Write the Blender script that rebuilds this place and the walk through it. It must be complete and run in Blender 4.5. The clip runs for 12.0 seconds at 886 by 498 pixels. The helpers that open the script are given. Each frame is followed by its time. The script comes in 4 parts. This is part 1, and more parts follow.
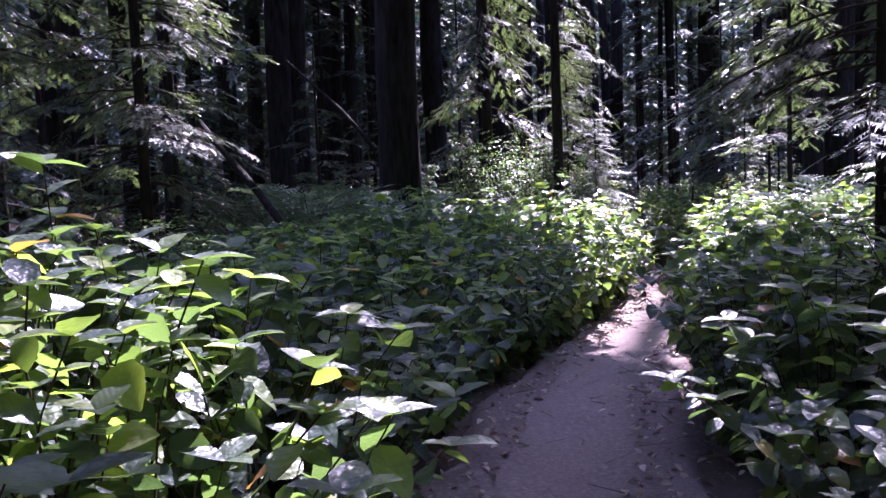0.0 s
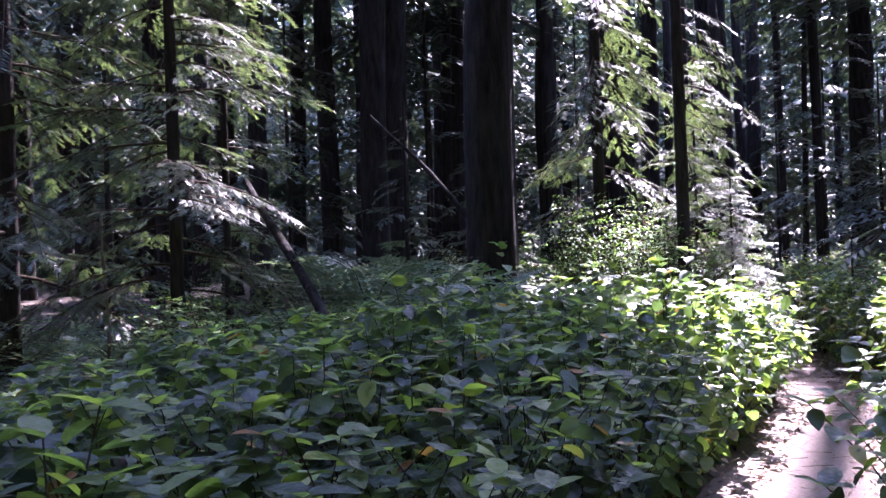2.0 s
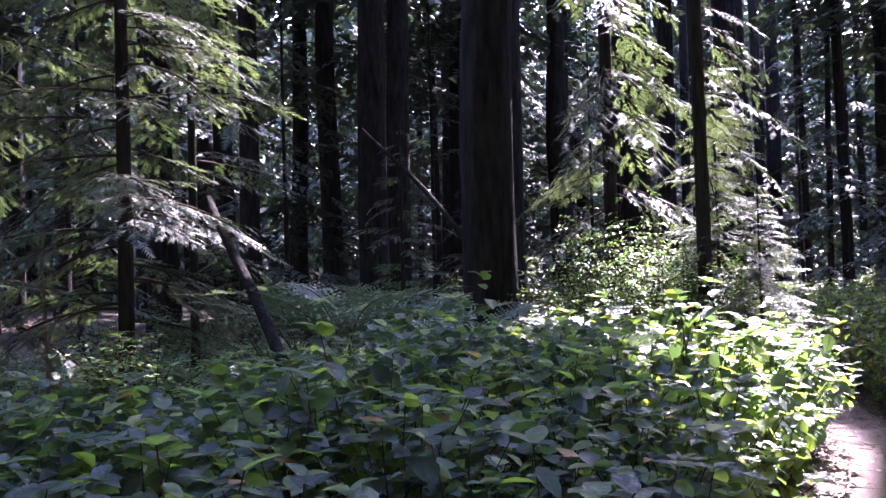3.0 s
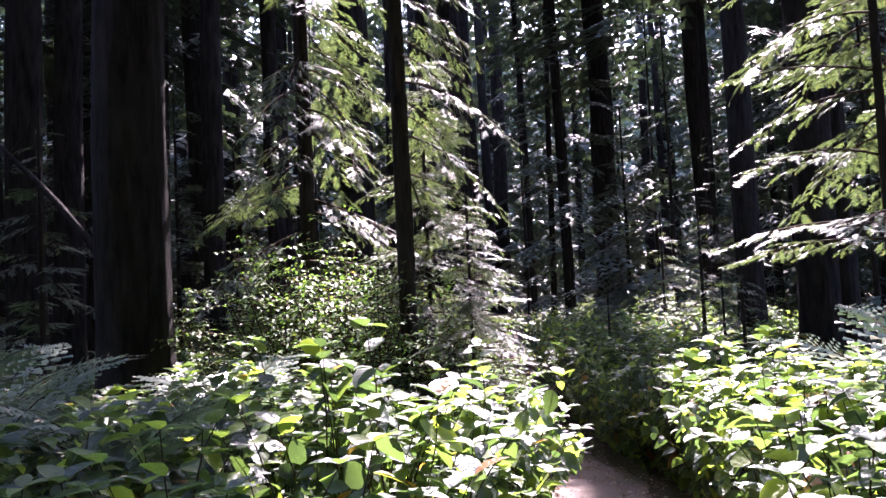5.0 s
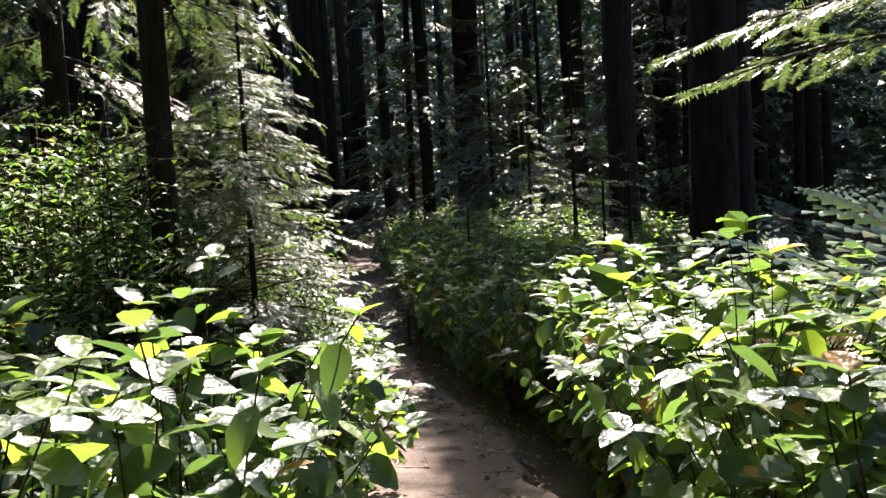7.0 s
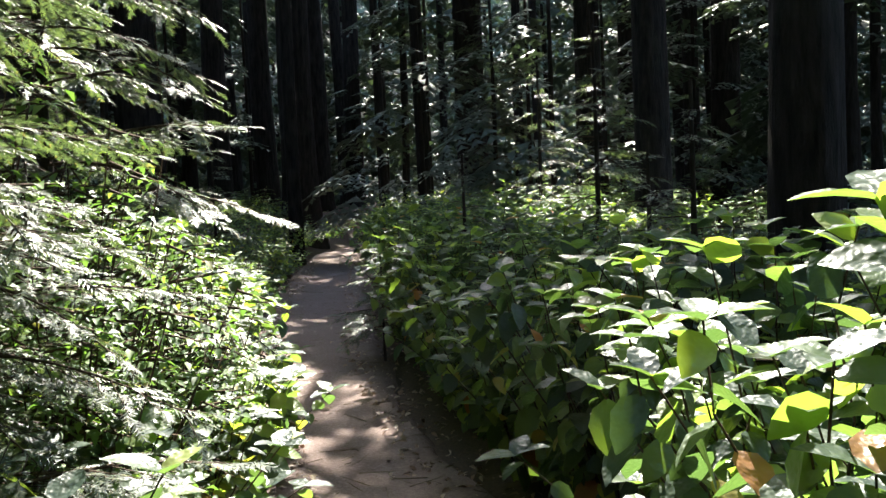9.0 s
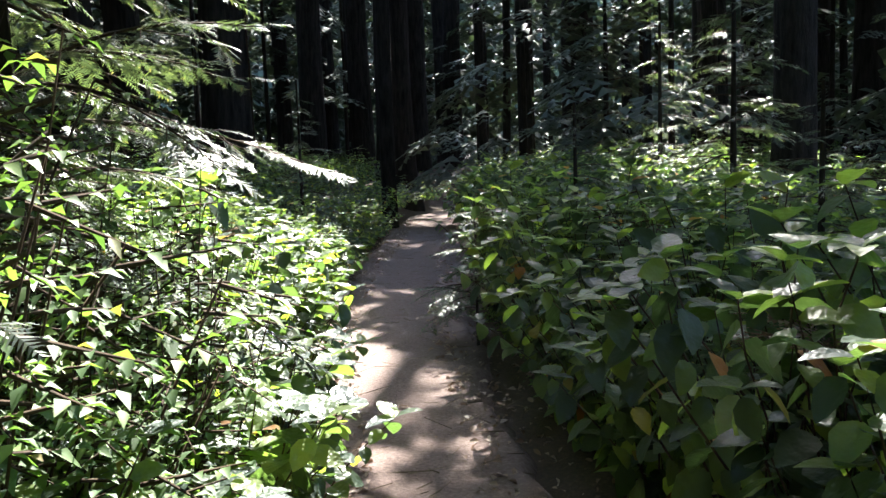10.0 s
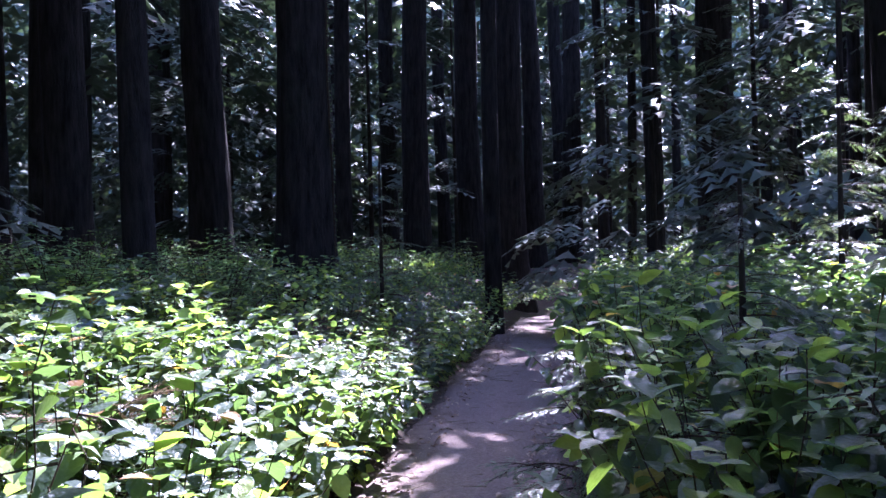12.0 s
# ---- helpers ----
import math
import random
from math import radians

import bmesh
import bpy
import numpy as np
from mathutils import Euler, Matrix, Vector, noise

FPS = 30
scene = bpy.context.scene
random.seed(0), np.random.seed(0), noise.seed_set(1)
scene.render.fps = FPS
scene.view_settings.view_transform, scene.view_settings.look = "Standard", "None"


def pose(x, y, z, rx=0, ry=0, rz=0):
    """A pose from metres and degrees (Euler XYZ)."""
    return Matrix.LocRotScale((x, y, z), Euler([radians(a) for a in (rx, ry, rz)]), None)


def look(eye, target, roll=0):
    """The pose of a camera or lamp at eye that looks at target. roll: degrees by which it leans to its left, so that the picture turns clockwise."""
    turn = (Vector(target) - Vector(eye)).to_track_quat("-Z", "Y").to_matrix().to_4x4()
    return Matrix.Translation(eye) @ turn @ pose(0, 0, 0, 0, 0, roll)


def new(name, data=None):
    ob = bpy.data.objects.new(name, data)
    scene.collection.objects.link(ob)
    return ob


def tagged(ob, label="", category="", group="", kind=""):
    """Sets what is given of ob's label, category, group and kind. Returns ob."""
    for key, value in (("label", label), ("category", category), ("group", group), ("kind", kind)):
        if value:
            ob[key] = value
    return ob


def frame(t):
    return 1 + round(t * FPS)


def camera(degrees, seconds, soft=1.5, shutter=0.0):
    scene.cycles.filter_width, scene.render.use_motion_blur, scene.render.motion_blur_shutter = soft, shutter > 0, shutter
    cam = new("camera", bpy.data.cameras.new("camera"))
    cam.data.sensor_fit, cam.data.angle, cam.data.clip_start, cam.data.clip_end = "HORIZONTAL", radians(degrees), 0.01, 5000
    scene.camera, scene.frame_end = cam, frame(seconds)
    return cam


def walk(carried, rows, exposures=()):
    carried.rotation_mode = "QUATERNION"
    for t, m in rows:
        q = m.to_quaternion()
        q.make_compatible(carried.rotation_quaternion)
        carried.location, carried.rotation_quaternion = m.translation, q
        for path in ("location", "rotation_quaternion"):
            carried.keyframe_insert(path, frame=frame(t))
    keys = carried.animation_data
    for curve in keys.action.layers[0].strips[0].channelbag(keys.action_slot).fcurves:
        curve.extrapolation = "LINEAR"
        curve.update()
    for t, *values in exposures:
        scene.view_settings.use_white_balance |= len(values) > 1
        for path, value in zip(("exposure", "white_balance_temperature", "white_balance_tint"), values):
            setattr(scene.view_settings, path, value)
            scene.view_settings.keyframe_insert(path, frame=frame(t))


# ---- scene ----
cam = camera(55.2, 12.0)
METRES, EYE, TILT, LEAN, TURN = 13.6, 1.5, 0.0, 0.0, 0.0
EXPOSURES = ((0.0, 3.45, 5550, 50), (1.0, 3.9, 5600, 47), (2.5, 4.1, 5700, 46), (4.5, 3.9, 6050, 44), (5.5, 3.5, 6350, 33),
             (7.0, 3.1, 6900, 12), (9.5, 3.5, 6600, 6), (10.5, 3.55, 6250, 12), (11.2, 3.65, 5950, 22), (12.0, 3.9, 5200, 38))
ROWS = [
    (0.0, 0.0, 0.0, 0.0, -0.19, -4.74, 2.29),
    (0.5, 0.0043, 0.0374, 0.0006, 1.4, -3.18, 2.31),
    (1.0, 0.013, 0.0733, 0.0014, 4.63, -1.83, 2.16),
    (1.5, 0.0195, 0.1113, 0.0015, 7.34, -0.61, 1.97),
    (2.0, 0.0266, 0.1501, 0.0016, 8.38, 0.14, 1.85),
    (2.5, 0.0287, 0.1894, 0.0034, 10.82, 0.57, 1.66),
    (4.5, 0.0668, 0.3436, 0.008, -3.51, 4.46, 2.55),
    (5.0, 0.0774, 0.384, 0.0049, -7.69, 3.08, 2.74),
    (5.5, 0.0925, 0.4233, 0.0016, -11.24, 1.43, 2.93),
    (6.0, 0.1064, 0.4627, -0.0022, -14.12, -0.99, 3.02),
    (6.5, 0.1203, 0.501, -0.0055, -16.39, -2.77, 3.04),
    (7.0, 0.134, 0.5402, -0.0064, -16.77, -3.53, 3.05),
    (9.0, 0.1943, 0.7047, -0.0204, -16.53, -4.21, 2.62),
    (9.5, 0.2042, 0.7473, -0.0229, -14.66, -5.49, 2.32),
    (10.0, 0.2147, 0.7905, -0.0257, -9.84, -6.44, 2.0),
    (10.5, 0.2253, 0.8367, -0.0276, -6.39, -6.46, 1.86),
    (11.0, 0.2385, 0.8783, -0.0296, -6.57, -7.28, 1.81),
    (11.5, 0.2505, 0.9198, -0.0274, -5.24, -5.69, 1.64),
    (12.0, 0.2572, 0.9602, -0.0224, -1.54, 0.0, 1.47),
]
walk(cam, [(t, pose(0, 0, EYE, TILT, LEAN, TURN) @ pose(METRES * x, METRES * y, METRES * z, 90 + pitch, roll, yaw)) for t, x, y, z, yaw, pitch, roll in ROWS],
     exposures=EXPOSURES)


# ---- light ----
SUN_AZ, SUN_EL = 18.7, 48.0
world = bpy.data.worlds.new("world")
scene.world = world
world.use_nodes = True
wn = world.node_tree.nodes
sky = wn.new("ShaderNodeTexSky")
sky.sky_type, sky.sun_disc = "NISHITA", False
sky.sun_elevation, sky.sun_rotation = radians(SUN_EL), radians(SUN_AZ)
wn["Background"].inputs["Strength"].default_value = 0.15
world.node_tree.links.new(sky.outputs[0], wn["Background"].inputs["Color"])
sun = new("sun", bpy.data.lights.new("sun", "SUN"))
sun.data.energy, sun.data.angle, sun.data.color = 3.0, radians(0.53), (1.0, 0.95, 0.88)
SUN_DIR = Vector((math.sin(radians(SUN_AZ)) * math.cos(radians(SUN_EL)),
                  math.cos(radians(SUN_AZ)) * math.cos(radians(SUN_EL)), math.sin(radians(SUN_EL))))
sun.matrix_world = look(SUN_DIR * 60, (0, 0, 0))


# ---- materials ----
def material(name):
    m = bpy.data.materials.new(name)
    m.use_nodes = True
    nt = m.node_tree
    return m, nt, nt.nodes, nt.nodes["Principled BSDF"]


def ramp(nt, stops, source):
    r = nt.nodes.new("ShaderNodeValToRGB")
    el = r.color_ramp.elements
    while len(el) < len(stops):
        el.new(0.5)
    for e, (p, c) in zip(el, stops):
        e.position, e.color = p, (*c, 1)
    nt.links.new(source, r.inputs[0])
    return r.outputs[0]


def noise_of(nt, scale, detail=4.0, stretch=None, rough=0.55):
    tc = nt.nodes.new("ShaderNodeTexCoord")
    n = nt.nodes.new("ShaderNodeTexNoise")
    n.inputs["Scale"].default_value, n.inputs["Detail"].default_value = scale, detail
    n.inputs["Roughness"].default_value = rough
    src = tc.outputs["Object"]
    if stretch:
        mp = nt.nodes.new("ShaderNodeMapping")
        mp.inputs["Scale"].default_value = stretch
        nt.links.new(src, mp.inputs[0])
        src = mp.outputs[0]
    nt.links.new(src, n.inputs["Vector"])
    return n.outputs["Fac"]


def blend(nt, fac, a, b, mode="MIX"):
    m = nt.nodes.new("ShaderNodeMix")
    m.data_type, m.blend_type = "RGBA", mode
    for sock, v in ((m.inputs[0], fac), (m.inputs[6], a), (m.inputs[7], b)):
        if isinstance(v, bpy.types.NodeSocket):
            nt.links.new(v, sock)
        elif isinstance(v, (int, float)):
            sock.default_value = v
        else:
            sock.default_value = (*v, 1)
    return m.outputs[2]


def bump(nt, bsdf, height, strength, distance):
    b = nt.nodes.new("ShaderNodeBump")
    b.inputs["Strength"].default_value, b.inputs["Distance"].default_value = strength, distance
    nt.links.new(height, b.inputs["Height"])
    nt.links.new(b.outputs[0], bsdf.inputs["Normal"])


def leaf_material(name, stops, through_tint, amount, rough, spec=0.5, vein=0.0, per_object=False, spots=0.45):
    """A leaf: glossy above, letting light through; each leaf has a colour of its own."""
    m, nt, nd, p = material(name)
    if per_object:
        rnd = nd.new("ShaderNodeObjectInfo").outputs["Random"]
    else:
        rnd = nd.new("ShaderNodeNewGeometry").outputs["Random Per Island"]
    col = ramp(nt, stops, rnd)
    blot = noise_of(nt, 22.0, 3.0)
    col = blend(nt, blend_factor(nt, blot, spots), col, (0.03, 0.045, 0.012), "MIX")
    nt.links.new(col, p.inputs["Base Color"])
    p.inputs["Roughness"].default_value = rough
    p.inputs["Specular IOR Level"].default_value = spec
    if vein and per_object:
        # side veins slanting off the rib, on the leaf's own length
        tc = nd.new("ShaderNodeTexCoord")
        xyz = nd.new("ShaderNodeSeparateXYZ")
        nt.links.new(tc.outputs["Object"], xyz.inputs[0])
        steps = (("ABSOLUTE", xyz.outputs["X"], None), ("MULTIPLY", None, 0.9), ("SUBTRACT", xyz.outputs["Y"], "last"), ("MULTIPLY", None, 40.0), ("SINE", None, None))
        last = None
        for op, first, second in steps:
            n = nd.new("ShaderNodeMath")
            n.operation = op
            nt.links.new(first if first is not None else last, n.inputs[0])
            if second == "last":
                nt.links.new(last, n.inputs[1])
            elif second is not None:
                n.inputs[1].default_value = second
            last = n.outputs[0]
        h = nd.new("ShaderNodeMath")
        h.operation = "MULTIPLY_ADD"
        h.inputs[1].default_value = 0.22
        nt.links.new(last, h.inputs[0])
        nt.links.new(noise_of(nt, 3.0, 2.0), h.inputs[2])
        bump(nt, p, h.outputs[0], 0.1, 0.04)
    elif vein:
        bump(nt, p, noise_of(nt, 35.0, 2.0), vein, 0.02)
    t = nd.new("ShaderNodeBsdfTranslucent")
    tc = blend(nt, 1.0, col, through_tint, "MULTIPLY")
    nt.links.new(tc, t.inputs["Color"])
    mx = nd.new("ShaderNodeMixShader")
    mx.inputs[0].default_value = amount
    nt.links.new(p.outputs[0], mx.inputs[1])
    nt.links.new(t.outputs[0], mx.inputs[2])
    nt.links.new(mx.outputs[0], nd["Material Output"].inputs["Surface"])
    return m


def blend_factor(nt, source, most):
    r = nt.nodes.new("ShaderNodeMapRange")
    r.inputs["From Min"].default_value, r.inputs["From Max"].default_value = 0.55, 0.8
    r.inputs["To Max"].default_value = most
    nt.links.new(source, r.inputs["Value"])
    return r.outputs[0]


SALAL = ((0.0, (0.03, 0.048, 0.044)), (0.35, (0.047, 0.07, 0.056)), (0.72, (0.075, 0.107, 0.063)),
         (0.9, (0.15, 0.195, 0.07)), (0.985, (0.215, 0.25, 0.09)), (1.0, (0.24, 0.1, 0.05)))
salal_leaf = leaf_material("salal_leaf", SALAL, (2.75, 3.2, 0.8), 0.42, 0.42, 0.5, 0.6)
salal_leaf_single = leaf_material("salal_leaf_single", SALAL, (2.75, 3.2, 0.8), 0.42, 0.4, 0.5, 0.6, True)
small_leaf = leaf_material("small_leaf", ((0.0, (0.06, 0.105, 0.045)), (0.6, (0.1, 0.165, 0.055)), (0.96, (0.16, 0.23, 0.075)),
                                          (1.0, (0.24, 0.18, 0.07))), (2.3, 2.7, 1.0), 0.28, 0.55, 0.35, 0.0, False, 0.12)
needle = leaf_material("needle", ((0.0, (0.05, 0.065, 0.056)), (0.6, (0.078, 0.098, 0.08)), (0.95, (0.12, 0.14, 0.08)),
                                  (1.0, (0.17, 0.13, 0.09))), (2.2, 2.6, 0.95), 0.28, 0.45, 0.4, 0.0, False, 0.2)
crown_needle = leaf_material("crown_needle", ((0.0, (0.04, 0.058, 0.045)), (1.0, (0.062, 0.085, 0.056))), (1.6, 1.8, 1.0), 0.12, 0.55, 0.35)
fern_leaf = leaf_material("fern_leaf", ((0.0, (0.085, 0.125, 0.085)), (0.8, (0.135, 0.18, 0.115)), (1.0, (0.2, 0.19, 0.1))),
                          (2.0, 2.2, 1.4), 0.24, 0.36, 0.7)
dead_leaf = leaf_material("dead_leaf", ((0.0, (0.16, 0.09, 0.06)), (0.5, (0.28, 0.19, 0.13)), (1.0, (0.45, 0.36, 0.29))),
                          (1.2, 1.1, 0.9), 0.1, 0.55, 0.4)


def bark_material(name, dark, light, scale, depth):
    m, nt, nd, p = material(name)
    rough = noise_of(nt, scale, 6.0, (1, 1, 0.16), 0.65)
    fine = noise_of(nt, scale * 7, 3.0, (1, 1, 0.3))
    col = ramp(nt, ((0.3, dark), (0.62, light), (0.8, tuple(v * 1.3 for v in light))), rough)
    lichen = blend_factor(nt, noise_of(nt, 1.7, 5.0), 0.55)
    col = blend(nt, lichen, col, (0.05, 0.055, 0.042))
    nt.links.new(col, p.inputs["Base Color"])
    p.inputs["Roughness"].default_value = 0.92
    p.inputs["Specular IOR Level"].default_value = 0.12
    h = nd.new("ShaderNodeMath")
    h.operation = "MULTIPLY_ADD"
    h.inputs[1].default_value = 0.3
    nt.links.new(fine, h.inputs[0])
    nt.links.new(rough, h.inputs[2])
    bump(nt, p, h.outputs[0], 1.0, depth)
    return m


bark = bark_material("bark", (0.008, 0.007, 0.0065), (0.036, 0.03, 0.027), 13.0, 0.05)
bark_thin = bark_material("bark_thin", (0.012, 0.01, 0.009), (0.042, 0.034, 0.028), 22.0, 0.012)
dead_wood = bark_material("dead_wood", (0.07, 0.055, 0.04), (0.2, 0.16, 0.11), 16.0, 0.01)
stem_wood = bark_material("stem_wood", (0.025, 0.019, 0.014), (0.07, 0.05, 0.036), 40.0, 0.002)


def earth(name, stops, damp, scale):
    m, nt, nd, p = material(name)
    big, fine = noise_of(nt, scale, 5.0), noise_of(nt, 45.0, 6.0, None, 0.7)
    col = ramp(nt, stops, fine)
    col = blend(nt, blend_factor(nt, big, 0.6), col, damp)
    nt.links.new(col, p.inputs["Base Color"])
    p.inputs["Roughness"].default_value = 0.95
    h = nd.new("ShaderNodeMath")
    h.operation = "MULTIPLY_ADD"
    h.inputs[1].default_value = 0.5
    nt.links.new(fine, h.inputs[0])
    nt.links.new(big, h.inputs[2])
    bump(nt, p, h.outputs[0], 0.9, 0.02)
    return m


soil = earth("soil", ((0.3, (0.035, 0.024, 0.017)), (0.55, (0.075, 0.05, 0.034)), (0.75, (0.15, 0.1, 0.065))), (0.03, 0.03, 0.018), 2.0)
trodden = earth("trodden", ((0.28, (0.085, 0.058, 0.05)), (0.52, (0.165, 0.117, 0.102)), (0.75, (0.28, 0.212, 0.19))), (0.15, 0.102, 0.086), 1.6)


# ---- mesh helpers ----
def tri_mesh(name, verts, tris, mats, slots=None, smooth=True):
    me = bpy.data.meshes.new(name)
    verts, tris = np.asarray(verts, np.float32), np.asarray(tris, np.int32)
    n = len(tris)
    me.vertices.add(len(verts))
    me.vertices.foreach_set("co", verts.ravel())
    me.loops.add(3 * n)
    me.loops.foreach_set("vertex_index", tris.ravel())
    me.polygons.add(n)
    me.polygons.foreach_set("loop_start", np.arange(0, 3 * n, 3, dtype=np.int32))
    for m in mats:
        me.materials.append(m)
    if slots is not None:
        me.polygons.foreach_set("material_index", np.asarray(slots, np.int32))
    me.polygons.foreach_set("use_smooth", np.full(n, smooth))
    me.update(calc_edges=True)
    return me


class Pile:
    """Gathers triangles of many small pieces, then makes one mesh of them."""

    def __init__(self):
        self.v, self.t, self.s, self.n = [], [], [], 0

    def add(self, verts, tris, slot=0):
        self.v.append(np.asarray(verts, float))
        self.t.append(np.asarray(tris, int) + self.n)
        self.s.append(np.full(len(tris), slot))
        self.n += len(verts)

    def put(self, shape, m, slot=0):
        v, t = shape
        m = np.array(m)
        self.add(v @ m[:3, :3].T + m[:3, 3], t, slot)

    def tube(self, pts, radii, sides=5, slot=0):
        pts = np.asarray(pts, float)
        k = len(pts)
        d = np.gradient(pts, axis=0)
        d /= np.linalg.norm(d, axis=1)[:, None] + 1e-9
        ref = np.where(np.abs(d[:, 2:3]) > 0.9, [[1.0, 0, 0]], [[0, 0, 1.0]])
        a = np.cross(d, ref)
        a /= np.linalg.norm(a, axis=1)[:, None]
        b = np.cross(d, a)
        ang = np.arange(sides) * 2 * np.pi / sides
        ring = a[:, None] * np.cos(ang)[None, :, None] + b[:, None] * np.sin(ang)[None, :, None]
        v = (pts[:, None] + ring * np.asarray(radii, float)[:, None, None]).reshape(-1, 3)
        i, j = np.meshgrid(np.arange(k - 1), np.arange(sides), indexing="ij")
        p, q = (i * sides + j).ravel(), (i * sides + (j + 1) % sides).ravel()
        t = np.concatenate([np.stack([p, p + sides, q], 1), np.stack([q, p + sides, q + sides], 1)])
        self.add(v, t, slot)

    def mesh(self, name, mats, smooth=True):
        return tri_mesh(name, np.concatenate(self.v), np.concatenate(self.t), mats, np.concatenate(self.s), smooth)


def part(name, mesh, parent, label=""):
    ob = new(name, mesh)
    ob.parent = parent
    return tagged(ob, label)


def frame_of(origin, along, up, size=1.0, roll=0.0):
    """A pose whose y runs along a way and whose z is as near to up as can be."""
    y = Vector(along).normalized()
    x = y.cross(Vector(up))
    x = x.normalized() if x.length > 1e-4 else Vector((1, 0, 0))
    z = x.cross(y)
    m = Matrix((x, y, z)).transposed().to_4x4() @ pose(0, 0, 0, 0, roll, 0)
    return Matrix.Translation(origin) @ m @ Matrix.Scale(size, 4)


def blade(sections, fold, curl):
    """A leaf of length 1 along y: rows of (place along, half width), folded along its rib and curled down to its tip."""
    v, t = [], []
    for s, w in sections:
        z = -curl * s * s
        v += [(-w, s, z + fold * w), (0, s, z), (w, s, z + fold * w)]
    for k in range(len(sections) - 1):
        a = 3 * k
        for c in (0, 1):
            t += [(a + c, a + c + 1, a + c + 4), (a + c, a + c + 4, a + c + 3)]
    return np.array(v, float), np.array(t)


SALAL_SHAPE = blade(((0, 0.03), (0.1, 0.21), (0.28, 0.33), (0.52, 0.345), (0.74, 0.26), (0.9, 0.13), (1.0, 0.01)), 0.22, 0.2)
SALAL_FAR = (np.array(((0, 0.45, -0.04), (0, 0, 0), (0.29, 0.2, 0.06), (0.33, 0.58, 0.05), (0, 1, -0.2), (-0.33, 0.58, 0.05), (-0.29, 0.2, 0.06)), float),
             np.array(((0, 1, 2), (0, 2, 3), (0, 3, 4), (0, 4, 5), (0, 5, 6), (0, 6, 1))))
SALAL_MID = blade(((0, 0.05), (0.18, 0.28), (0.48, 0.345), (0.8, 0.21), (1.0, 0.02)), 0.22, 0.2)
SMALL_SHAPE = (np.array(((0, 0, 0), (-0.27, 0.5, 0.05), (0, 0.5, 0), (0.27, 0.5, 0.05), (0, 1, -0.1)), float),
               np.array(((0, 2, 1), (0, 3, 2), (1, 2, 4), (2, 3, 4))))
LITTER_SHAPE = blade(((0, 0.03), (0.4, 0.28), (0.75, 0.2), (1.0, 0.01)), 0.5, 0.3)

# ---- ground ----
PATH_Y = (-8, -3, 0, 3.2, 4.7, 6.3, 7.4, 9.6, 11.4, 13.1, 15.4, 18, 22.4, 27.5, 31, 34.5, 38, 41)
PATH_X = (-1.2, -0.35, 0.05, 0.42, 0.76, 1.34, 1.82, 2.55, 3.01, 3.38, 3.5, 3.67, 4.45, 5.45, 6.3, 8.2, 12, 17)


def path_x(y):
    return float(np.interp(y, PATH_Y, PATH_X))


def path_half(y):
    return float(np.interp(y, (0, 3.4, 6, 11, 15, 20, 40), (0.5, 0.52, 0.45, 0.43, 0.5, 0.66, 0.7)))


def ground_z(x, y):
    base = float(np.interp(y, (-60, 2, 6, 10, 14, 60), (0.24, 0.24, 0.2, -0.06, -0.36, -0.4)))
    off = abs(x - path_x(y))
    rise = 0.1 * min(1.0, max(0.0, (off - 0.55) / 1.5))
    back = 0.45 * min(1.0, max(0.0, (y - 16) / 6)) * min(1.0, max(0.0, (off - 0.9) / 2.5))
    if x < path_x(y):
        rise += 0.32 * min(1.0, max(0.0, (off - 1.3) / 1.2)) * min(1.0, max(0.0, (y - 4) / 3))
    bumps = 0.1 * noise.noise((x * 0.5, y * 0.5, 3.1)) + 0.3 * noise.noise((x * 0.09, y * 0.09, 7.7))
    return base + rise + back + bumps * min(1.0, max(0.0, (off - 0.4) / 2.0))


